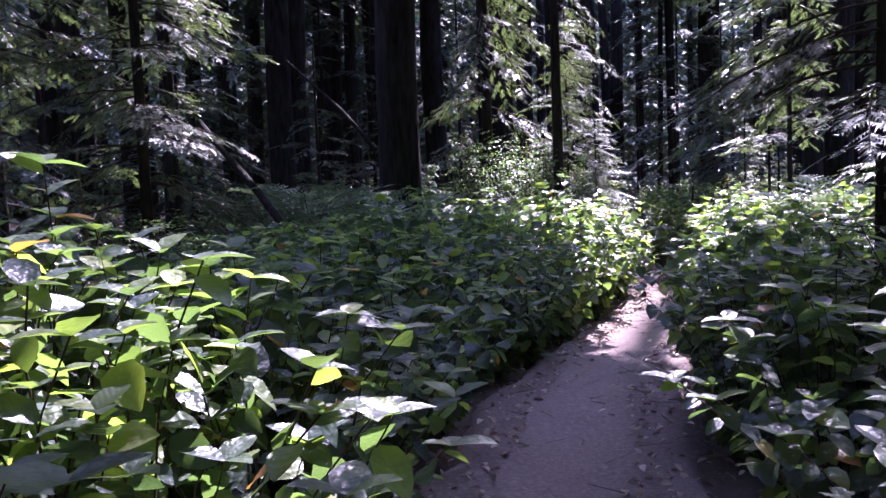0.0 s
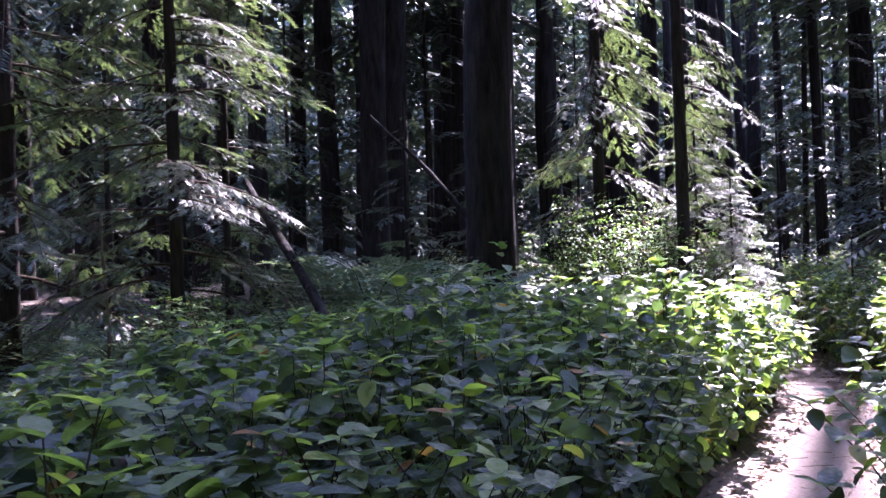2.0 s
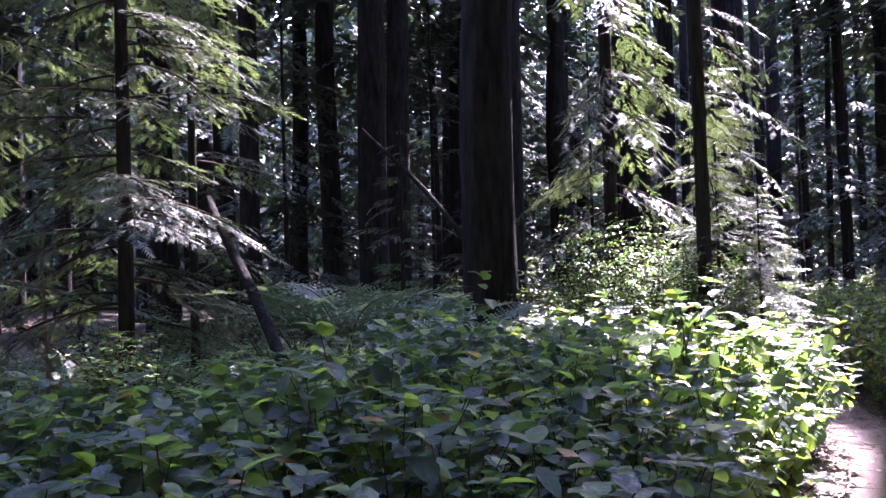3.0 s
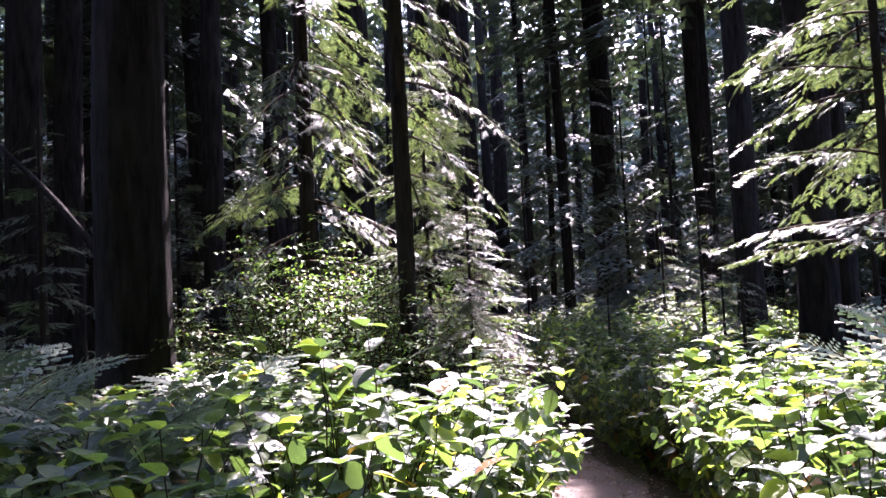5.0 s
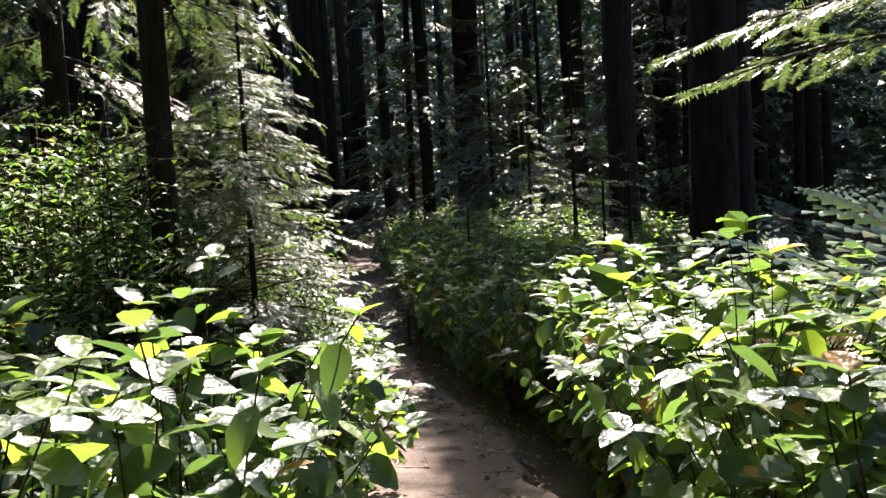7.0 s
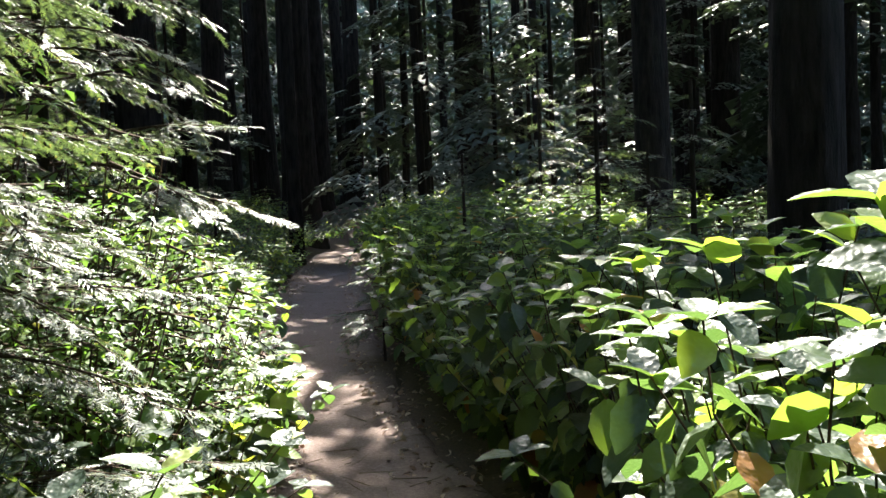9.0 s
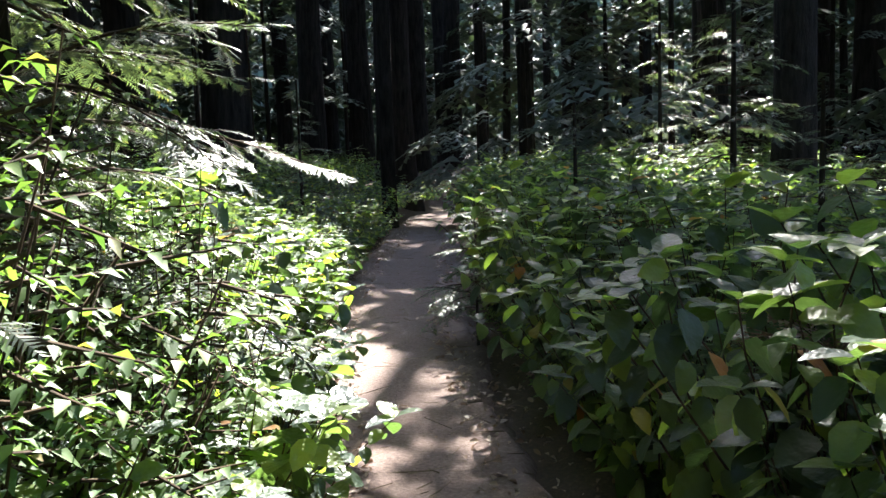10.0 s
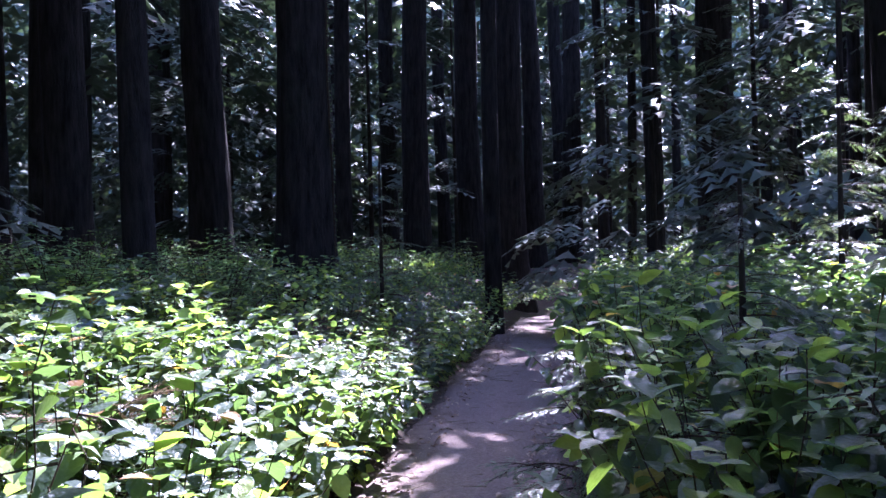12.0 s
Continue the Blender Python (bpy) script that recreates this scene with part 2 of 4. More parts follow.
def build_ground():
    # a fine sheet near the walk that coarsens towards the horizon
    def steps(lo, hi, near):
        s = list(np.arange(lo, hi, near))
        far = [hi + 2 * 1.6 ** k for k in range(12)]
        return [lo - 2 * 1.6 ** k for k in reversed(range(12))] + s + far
    xs, ys = steps(-8, 12, 0.2), steps(-6, 42, 0.2)
    v = []
    for y in ys:
        for x in xs:
            z = ground_z(x, y)
            if abs(x - path_x(y)) < path_half(y) + 0.15:
                z -= 0.05
            v.append((x, y, z))
    w = len(xs)
    i, j = np.meshgrid(np.arange(len(ys) - 1), np.arange(w - 1), indexing="ij")
    a = (i * w + j).ravel()
    t = np.concatenate([np.stack([a, a + 1, a + w + 1], 1), np.stack([a, a + w + 1, a + w], 1)])
    ob = new("ground", tri_mesh("ground", v, t, [soil]))
    tagged(ob, "dark forest floor of soil and rotting needles", "ground", kind="structure")
    # the trodden path, a shallow trough with crumbled edges
    v, ys = [], np.arange(-7, 40, 0.12)
    cols = np.linspace(-1, 1, 15)
    for y in ys:
        for c in cols:
            half = path_half(y) + 0.12 + 0.12 * noise.noise((y * 1.3, 9.0 * np.sign(c), 0.4)) + 0.07 * noise.noise((y * 4.7, 5.0 * np.sign(c), 2.4))
            x = path_x(y) + c * half
            z = ground_z(path_x(y), y) + 0.03 * c * c - 0.09 * max(0, abs(c) - 0.86) / 0.14
            z += 0.012 * noise.noise((x * 3, y * 3, 0)) + 0.007 * noise.noise((x * 11, y * 11, 5))
            v.append((x, y, z))
    w = len(cols)
    i, j = np.meshgrid(np.arange(len(ys) - 1), np.arange(w - 1), indexing="ij")
    a = (i * w + j).ravel()
    t = np.concatenate([np.stack([a, a + 1, a + w + 1], 1), np.stack([a, a + w + 1, a + w], 1)])
    ob = new("path", tri_mesh("path", v, t, [trodden]))
    tagged(ob, "narrow trodden footpath of pale brown earth", "path", kind="structure")


build_ground()


# ---- trees ----
def trunk_mesh(name, radius, height, mat, seed, sides=26, top=0.35, rings=60, flare=0.5):
    rnd = random.Random(seed)
    v = []
    zs = [-0.4 + (height + 0.4) * (k / (rings - 1)) ** 1.35 for k in range(rings)]
    ox = rnd.uniform(0, 50)
    for z in zs:
        r = radius * (1 - (1 - top) * max(0, z) / height) * (1 + flare * math.exp(-max(0, z + 0.2) / (1.6 * radius + 0.08)))
        sway = radius * 0.35
        cx, cy = sway * noise.noise((ox, 0, z * 0.22)), sway * noise.noise((0, ox, z * 0.22))
        for s in range(sides):
            a = 2 * math.pi * s / sides
            ridge = noise.noise((ox + 5.5 * math.cos(a), 5.5 * math.sin(a), z * 0.7))
            fine = noise.noise((ox + 14 * math.cos(a), 14 * math.sin(a), z * 2.5))
            rr = r * (1 + 0.07 * ridge + 0.035 * fine)
            v.append((cx + rr * math.cos(a), cy + rr * math.sin(a), z))
    i, j = np.meshgrid(np.arange(rings - 1), np.arange(sides), indexing="ij")
    p, q = (i * sides + j).ravel(), (i * sides + (j + 1) % sides).ravel()
    t = np.concatenate([np.stack([p, q, p + sides], 1), np.stack([q, q + sides, p + sides], 1)])
    return tri_mesh(name, v, t, [mat])


def needle_twig(pairs, rnd, slim=1.0):
    """A flat twig of length 1 along y, feathered with slim leaflets."""
    v, t = [(-0.012, 0, 0), (0.012, 0, 0), (0, 1, -0.05)], [(0, 1, 2)]
    for k in range(pairs):
        s = (k + 0.6) / pairs
        ln = 0.3 * (1 - 0.7 * s) * rnd.uniform(0.7, 1.2) + 0.04
        for side in (-1, 1):
            b = len(v)
            z = -0.05 * s * s
            w = 0.42 * slim / pairs
            v += [(0, s - w, z), (0, s + w, z), (side * ln, s + ln * 0.75, z + rnd.uniform(-0.09, 0.03))]
            t += [(b, b + 1, b + 2)]
    return np.array(v, float), np.array(t)


TWIG_RND = random.Random(4)
TWIGS = [needle_twig(8, TWIG_RND, 1.0) for _ in range(4)]


def conifer_branch(name, seed, droop, twigs=TWIGS, count=22, mats=None):
    """A flat spray of length 1 along y with a woody axis, hanging to its tip; side twigs fork and leave gaps between them."""
    rnd = random.Random(seed)
    pile = Pile()
    bend = rnd.uniform(-0.15, 0.15)
    s9 = np.linspace(0, 1, 9)
    axis = np.stack([bend * s9 * s9, s9, -droop * s9 ** 1.7 + 0.08 * np.sin(2.4 * s9)], 1)
    pile.tube(axis, np.linspace(0.009, 0.0015, 9), 4, 0)
    for k in range(count):
        s = 0.14 + 0.84 * (k + rnd.random() * 0.8) / count
        if rnd.random() < 0.12:
            continue
        p = np.array([np.interp(s, s9, axis[:, c]) for c in range(3)])
        side = -1 if k % 2 else 1
        ln = (0.36 * (1 - s) ** 0.8 + 0.09) * rnd.uniform(0.55, 1.2)
        way = Vector((side * rnd.uniform(0.6, 1.0), rnd.uniform(0.6, 1.0), -droop * s - rnd.uniform(-0.05, 0.4))).normalized()
        if ln < 0.16:
            pile.put(twigs[rnd.randrange(len(twigs))], frame_of(p, way, (rnd.uniform(-0.3, 0.3), 0, 1), ln), 1)
            continue
        end = Vector(p) + way * ln * 0.85
        pile.tube(np.array([p, end]), [0.003, 0.001], 3, 0)
        n = max(3, int(ln / 0.045))
        for j in range(n):
            f = (j + 1) / n
            turn = Matrix.Rotation((0.75 if j % 2 else -0.75) * rnd.uniform(0.6, 1.2) * (1 - 0.6 * f), 3, "Z")
            w2 = turn @ way + Vector((0, 0, rnd.uniform(-0.35, 0.05)))
            pile.put(twigs[rnd.randrange(len(twigs))], frame_of(Vector(p) + (end - Vector(p)) * f, w2, (rnd.uniform(-0.3, 0.3), rnd.uniform(-0.3, 0.3), 1),
                                                               rnd.uniform(0.06, 0.105)), 1)
    pile.put(twigs[0], frame_of(axis[-2], axis[-1] - axis[-2], (0, 0, 1), 0.16), 1)
    return pile.mesh(name, mats or [stem_wood, needle])


BRANCHES = [conifer_branch("branch", 10 + k, 0.1 + 0.07 * k) for k in range(6)]


def hang_branches(tree, base, rows, seed, meshes=BRANCHES, tilt=0.0):
    """Branches as parts of a tree: rows of (height, length, bearing in degrees)."""
    rnd = random.Random(seed)
    for h, ln, bearing in rows:
        ob = part("branch", meshes[rnd.randrange(len(meshes))], tree)
        a = radians(bearing)
        way = Vector((math.sin(a), math.cos(a), tilt + rnd.uniform(-0.2, 0.12)))
        ob.matrix_basis = frame_of((base[0], base[1], h), way, (rnd.uniform(-0.15, 0.15), rnd.uniform(-0.15, 0.15), 1), ln)


# sunlit patches, kept open by leaving out crown sprays: middle and reach of each, at knee to waist height
SUN_GAPS = ((-1.0, 1.3, 0.35, 0.4), (0.6, 2.2, 0.45, 0.6), (1.5, 8.0, 0.9, 2.0), (1.5, 6.9, 1.1, 1.95), (2.2, 6.0, 0.8, 1.0), (1.2, 9.1, 1.2, 1.4), (2.4, 6.6, 1.4, 1.9),
            (3.7, 9.2, 1.7, 2.0), (1.4, 10.2, 1.5, 1.7), (2.3, 12.8, 0.9, 1.7), (2.1, 16.2, 1.3, 2.6), (2.4, 14.2, 0.9, 1.2), (3.5, 13.4, 0.4, 0.3),
            (3.6, 15.6, 0.5, 0.35), (3.6, 17.2, 0.5, 0.35), (4.2, 16.8, 0.35, 0.4), (0.2, 9.3, 0.9, 0.6), (1.2, 11.8, 1.6, 1.6), (-4.3, 6.8, 2.2, 2.8),
            (2.6, 7.4, 0.9, 1.0), (-0.2, 10.2, 1.0, 1.2), (6.4, 12.0, 1.0, 1.4), (1.3, 4.1, 0.35, 0.5), (3.95, 11.4, 0.35, 0.5))
# patches kept in shade: crown sprays stay here unless a sunlit patch overlaps
SHADED = ((-0.25, 1.9, 0.45, 0.9), (-0.9, 8.0, 0.9, 1.5), (5.1, 18.4, 1.2, 1.8), (1.9, 3.2, 0.8, 1.1), (-0.3, 3.4, 0.8, 1.4), (0.2, 4.6, 0.9, 1.3), (0.8, 4.8, 0.5, 0.7), (5.0, 15.6, 1.0, 2.8), (4.5, 12.4, 0.75, 1.3),
          (4.6, 22.5, 0.9, 3.5), (-1.6, 5.6, 1.4, 1.6), (-0.4, 6.2, 0.9, 1.4), (0.1, 6.4, 0.55, 1.2), (-2.6, 9.6, 1.0, 1.6), (-3.0, 15.0, 1.4, 1.2))


def in_gap(x, y, z, margin):
    """Whether something at this place would shade one of the sunlit patches."""
    k = (z - 0.8) / math.tan(radians(SUN_EL))
    gx, gy = x - k * math.sin(radians(SUN_AZ)), y - k * math.cos(radians(SUN_AZ))
    if any(((gx - a) / (c + 0.3 * margin)) ** 2 + ((gy - b) / (d + 0.3 * margin)) ** 2 < 1 for a, b, c, d in SUN_GAPS):
        return True
    if any(((gx - a) / c) ** 2 + ((gy - b) / d) ** 2 < 1 for a, b, c, d in SHADED):
        return False
    if noise.noise((gx * 0.28, gy * 0.28, 4.4)) > (0.15 if gy < 18 else 0.0):
        return True
    return any(((gx - a) / (c + margin)) ** 2 + ((gy - b) / (d + margin)) ** 2 < 1 for a, b, c, d in SUN_GAPS)


def crown_sprays(twig):
    shapes = []
    for k in range(4):
        r2 = random.Random(17 + k)
        p2 = Pile()
        for j in range(4):
            s = (j + 0.8) / 5
            for sd in (-1, 1):
                way = Vector((sd, r2.uniform(0.4, 0.9), -0.3))
                p2.put(twig, frame_of((0, s, -0.25 * s * s), way, (0, 0, 1), 0.6 * (1.1 - s) + 0.15))
        p2.put(twig, frame_of((0, 0.7, -0.15), (0, 1, -0.5), (0, 0, 1), 0.45))
        shapes.append((np.concatenate(p2.v), np.concatenate(p2.t)))
    return shapes


TWIG_SPARE = needle_twig(3, TWIG_RND, 1.1)
TWIG_COARSE = needle_twig(2, TWIG_RND, 2.2)
SPRAYS = crown_sprays(TWIG_SPARE)
COARSE_SPRAYS = crown_sprays(TWIG_COARSE)


def crown_mesh(name, seed, low, high, radius, count, size, at=None, sprays=SPRAYS):
    """A high crown of many drooping sprays with gaps. at: the tree's foot; sprays over the chosen sunlit patches are
    left out.
    """
    rnd = random.Random(seed)
    pile = Pile()
    for k in range(count):
        f = (k + rnd.random()) / count
        h = low + (high - low) * f
        r = radius * (1 - 0.75 * f) * rnd.uniform(0.3, 0.75)
        a = rnd.uniform(0, 2 * math.pi)
        o = (r * math.sin(a), r * math.cos(a), h)
        big = size * (1 - 0.55 * f) * rnd.uniform(0.7, 1.25)
        tip = rnd.uniform(-0.45, 0.1)
        if at and (in_gap(at[0] + o[0] + 0.5 * big * math.sin(a), at[1] + o[1] + 0.5 * big * math.cos(a), h, 0.55 * big)):
            continue
        pile.put(sprays[k % 4], frame_of(o, (math.sin(a), math.cos(a), tip), (0, 0, 1), big))
    if not pile.v:
        pile.put(sprays[0], frame_of((0, 0, high), (0, 0, 1), (1, 0, 0), 1))
    return pile.mesh(name, [crown_needle])


def tree(x, y, radius, height, seed, label, mat=None, crown=None, rows=(), meshes=BRANCHES, group="", lean=0.0, tilt=0.0, name="conifer_tree", sprays=90, reach=3.3):
    t = new(name)
    t.matrix_basis = pose(x, y, ground_z(x, y) - 0.03, lean, 0, 0)
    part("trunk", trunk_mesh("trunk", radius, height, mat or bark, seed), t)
    if crown:
        part("crown", crown_mesh("crown", seed + 60, crown, height - 2, reach, sprays, 2.1, (x, y, 0)), t)
    hang_branches(t, (0, 0), rows, seed, meshes, tilt)
    return tagged(t, label, "tree", group)


def whorls(low, high, longest, shortest, count, seed, bearings=(0, 360)):
    rnd = random.Random(seed)
    out = []
    for k in range(count):
        f = (k + rnd.random() * 0.7) / count
        out.append((low + (high - low) * f, (longest + (shortest - longest) * f) * rnd.uniform(0.75, 1.15),
                    rnd.uniform(*bearings)))
    return out


BIG = "tall straight conifer with dark furrowed bark"
tree(-3.37, 18.63, 0.29, 30, 1, BIG, crown=11)
# high crowns from here on are added out of view, sized to cast shade
tree(-0.56, 12.78, 0.32, 32, 2, "thick old conifer with dark furrowed bark among ferns", crown=7, sprays=330, reach=4.6)
# unseen crowns of the two slender trees are added to shade the left hedge
tree(1.69, 12.2, 0.078, 15, 3, "slender young conifer rising out of a leafy bush", bark_thin, crown=8.5, sprays=130, reach=2.8, rows=whorls(2.7, 4.6, 1.15, 0.9, 11, 15, (20, 130)), tilt=-0.4)
tree(0.84, 14.95, 0.1, 17, 4, "slender conifer with hanging sunlit lower boughs", bark_thin, crown=10, sprays=120, reach=2.8, rows=whorls(2.4, 7, 1.6, 1.2, 30, 14), tilt=-0.4)
tree(9.55, 30.15, 0.4, 34, 5, "tall dark conifer beside the bend of the path", crown=12, sprays=260)
tree(6.93, 14.81, 0.25, 28, 6, BIG, crown=8.5, sprays=520, reach=5.4)
tree(7.75, 15.6, 0.2, 28, 7, BIG, crown=11, sprays=130)
tree(8.96, 20.42, 0.26, 30, 8, BIG, crown=9, sprays=320, reach=4.5)
# conifer added for its crown, which shades the growth right of the path
tree(11.6, 27.6, 0.3, 31, 12, BIG, crown=8, sprays=320, reach=5.4)
tree(1.84, 25.51, 0.42, 33, 9, "thick conifer with a mossy vine on its trunk", crown=13, sprays=45)
tree(-0.1, 27.6, 0.36, 31, 10, BIG, crown=13, sprays=45)
tree(5.5, 33.0, 0.48, 34, 11, BIG, crown=14, sprays=45)

# ---- woods further off ----
KEEP_CLEAR = [(-3.37, 18.63), (-0.56, 12.78), (1.69, 12.2), (0.84, 14.95), (9.55, 30.15), (6.93, 14.81), (7.75, 15.6),
              (8.96, 20.42), (11.6, 27.6), (1.84, 25.51), (-0.1, 27.6), (5.5, 33.0)]
# trunks that can be told apart further off: bearing from the eye at the end of a leg, distance, radius
SEEN_FROM = (((3.5, 13.06), ((-24.0, 17, 0.2), (-21.5, 21, 0.25), (-16.7, 27, 0.3), (-5.1, 20, 0.2), (-2.0, 25, 0.25), (3.0, 28, 0.22),
                             (12.5, 20, 0.12), (14.0, 18, 0.1), (-30, 20, 0.3))),
             ((0.39, 2.58), (((-11.6, 24, 0.22), (-9.3, 26, 0.12), (-1.0, 21, 0.2), (10.5, 36, 0.3), (-16.2, 22, 0.28),
                              (16.0, 27, 0.16)))),
             ((0.91, 4.67), ((-15.1, 16.5, 0.27), (-26.0, 15, 0.2), (-6.5, 16, 0.2), (9.3, 24, 0.16))))


def far_woods():
    rnd = random.Random(21)
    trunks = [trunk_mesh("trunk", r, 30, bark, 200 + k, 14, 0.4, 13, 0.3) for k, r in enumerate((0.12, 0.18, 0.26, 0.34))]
    low = [crown_mesh("low_crown", 80 + k, 2.5 + 1.5 * k, 24, 2.8, 66, 1.75) for k in range(4)]
    spots = []
    for (ex, ey), rows in SEEN_FROM:
        for bearing, far, r in rows:
            spots.append((ex + far * math.sin(radians(bearing)), ey + far * math.cos(radians(bearing)), r))
    tries = 0
    c, n = math.cos(radians(SUN_AZ)), math.sin(radians(SUN_AZ))
    while len(spots) < 215 and tries < 9000:
        tries += 1
        far = 17 + 52 * rnd.random() ** 0.8
        a = radians(rnd.uniform(-62, 72))
        x, y = 2.5 + far * math.sin(a), 7 + far * math.cos(a)
        u = x * c - y * n
        if y < 46 and (-3.4 < u < -1.0 or -0.2 < u < 1.4):
            continue
        if abs(x - path_x(min(y, 41))) < 2.2 and y < 40:
            continue
        if min((x - p[0]) ** 2 + (y - p[1]) ** 2 for p in spots + KEEP_CLEAR) < 2.6:
            continue
        spots.append((x, y, rnd.choice((0.12, 0.18, 0.26, 0.34))))
    for k, (x, y, r) in enumerate(spots):
        t = new("conifer_tree")
        turn = rnd.uniform(0, 360)
        t.matrix_basis = pose(x, y, ground_z(x, y), rnd.uniform(-1.2, 1.2), rnd.uniform(-1.2, 1.2), 0)
        tagged(t, "dark conifer of the shaded wood, seen or added for shade", "tree", "trees of the shaded wood")
        near = min((0.12, 0.18, 0.26, 0.34), key=lambda v: abs(v - r))
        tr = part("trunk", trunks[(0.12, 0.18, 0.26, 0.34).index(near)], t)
        tr.matrix_basis = pose(0, 0, 0, 0, 0, turn) @ Matrix.Diagonal((r / near, r / near, 1, 1))
        u = x * c - y * n
        if -9 < u < 5 and y < 50:
            part("crown", crown_mesh("crown", 500 + k, 10 + 3 * rnd.random(), 27, 3.0, 54, 1.9, (x, y, 0)), t)
        else:
            part("crown", low[rnd.randrange(4) if y > 27 else 3], t).matrix_basis = pose(0, 0, 0, 0, 0, turn)
    # unseen trees added round the start of the walk to block skylight from above
    shade_roof = crown_mesh("crown", 97, 8, 24, 4.6, 110, 2.8, None, COARSE_SPRAYS)
    for x, y in ((-6.0, 1.5), (-4.5, -3.5), (5.2, -0.5), (4.0, -5.5), (0.2, -6.5), (-8.5, 5.5)):
        t = new("conifer_tree")
        t.matrix_basis = pose(x, y, ground_z(x, y), 0, 0, 40 * x)
        tagged(t, "dark conifer of the shaded wood, seen or added for shade", "tree", "trees of the shaded wood")
        part("trunk", trunks[3], t)
        part("crown", shade_roof, t)
    # unseen trees added behind and beside the walk, which close the wood against skylight
    high = [crown_mesh("crown", 90 + k, 9, 28, 3.4, 55, 3.2, None, COARSE_SPRAYS) for k in range(2)]
    for k in range(64):
        a = radians(rnd.uniform(80, 290))
        far = rnd.uniform(7, 30)
        x, y = 1 + far * math.sin(a), 3 + far * math.cos(a)
        t = new("conifer_tree")
        t.matrix_basis = pose(x, y, ground_z(x, y), 0, 0, rnd.uniform(0, 360))
        tagged(t, "dark conifer of the shaded wood, seen or added for shade", "tree", "trees of the shaded wood")
        part("trunk", trunks[rnd.randrange(4)], t)
        part("crown", high[k % 2], t)


far_woods()


def far_thicket():
    """The rim of the wood: young growth past all trees that can be told apart."""
    rnd = random.Random(5)
    pile = Pile()
    for k in range(44000):
        far = rnd.uniform(38, 74)
        a = radians(rnd.uniform(-68, 78))
        x, y = 2.5 + far * math.sin(a), 7 + far * math.cos(a)
        if far < 42 and abs(x - path_x(min(y, 41))) < 2:
            continue
        z = -0.4 + 25 * rnd.random() ** 1.25
        b = rnd.uniform(0, 2 * math.pi)
        pile.put(TWIG_SPARE, frame_of((x, y, z), (math.sin(b), math.cos(b), rnd.uniform(-0.7, 0.7)),
                                            (rnd.uniform(-1, 1), rnd.uniform(-1, 1), 0.6), rnd.uniform(0.9, 2.0)))
    ob = new("far_thicket", pile.mesh("far_thicket", [crown_needle]))
    tagged(ob, "dense dark young growth far back in the wood", "thicket", kind="stuff")


far_thicket()


def far_slope():
    """A wooded rise all round, beyond every tree, with a ragged line of treetops."""
    v, n = [], 720
    for k in range(n):
        a = 2 * math.pi * k / n
        r = 88 + 4 * noise.noise((6 * math.cos(a), 6 * math.sin(a), 1.0))
        top = 30 + 6 * noise.noise((9 * math.cos(a), 9 * math.sin(a), 2.0)) + 4.5 * noise.noise((60 * math.cos(a), 60 * math.sin(a), 3.0)) + 2.5 * (k % 2)
        for f in (-0.1, 0.25, 0.5, 0.75, 1.0):
            rr = r + 9 * f + 1.5 * noise.noise((40 * math.cos(a), 40 * math.sin(a), 7 * f))
            v.append((2.5 + rr * math.sin(a), 7 + rr * math.cos(a), top * f))
    i, j = np.meshgrid(np.arange(n), np.arange(4), indexing="ij")
    p, q = (i * 5 + j).ravel(), (((i + 1) % n) * 5 + j).ravel()
    t = np.concatenate([np.stack([p, p + 1, q + 1], 1), np.stack([p, q + 1, q], 1)])
    m, nt, nd, b = material("far_foliage")
    nt.links.new(ramp(nt, ((0.35, (0.02, 0.028, 0.022)), (0.65, (0.07, 0.095, 0.06))), noise_of(nt, 0.9, 6.0)), b.inputs["Base Color"])
    b.inputs["Roughness"].default_value = 0.9
    tagged(new("backdrop", tri_mesh("backdrop", v, t, [m])), "distant dark wooded rise behind the trees", "backdrop", kind="structure")


far_slope()


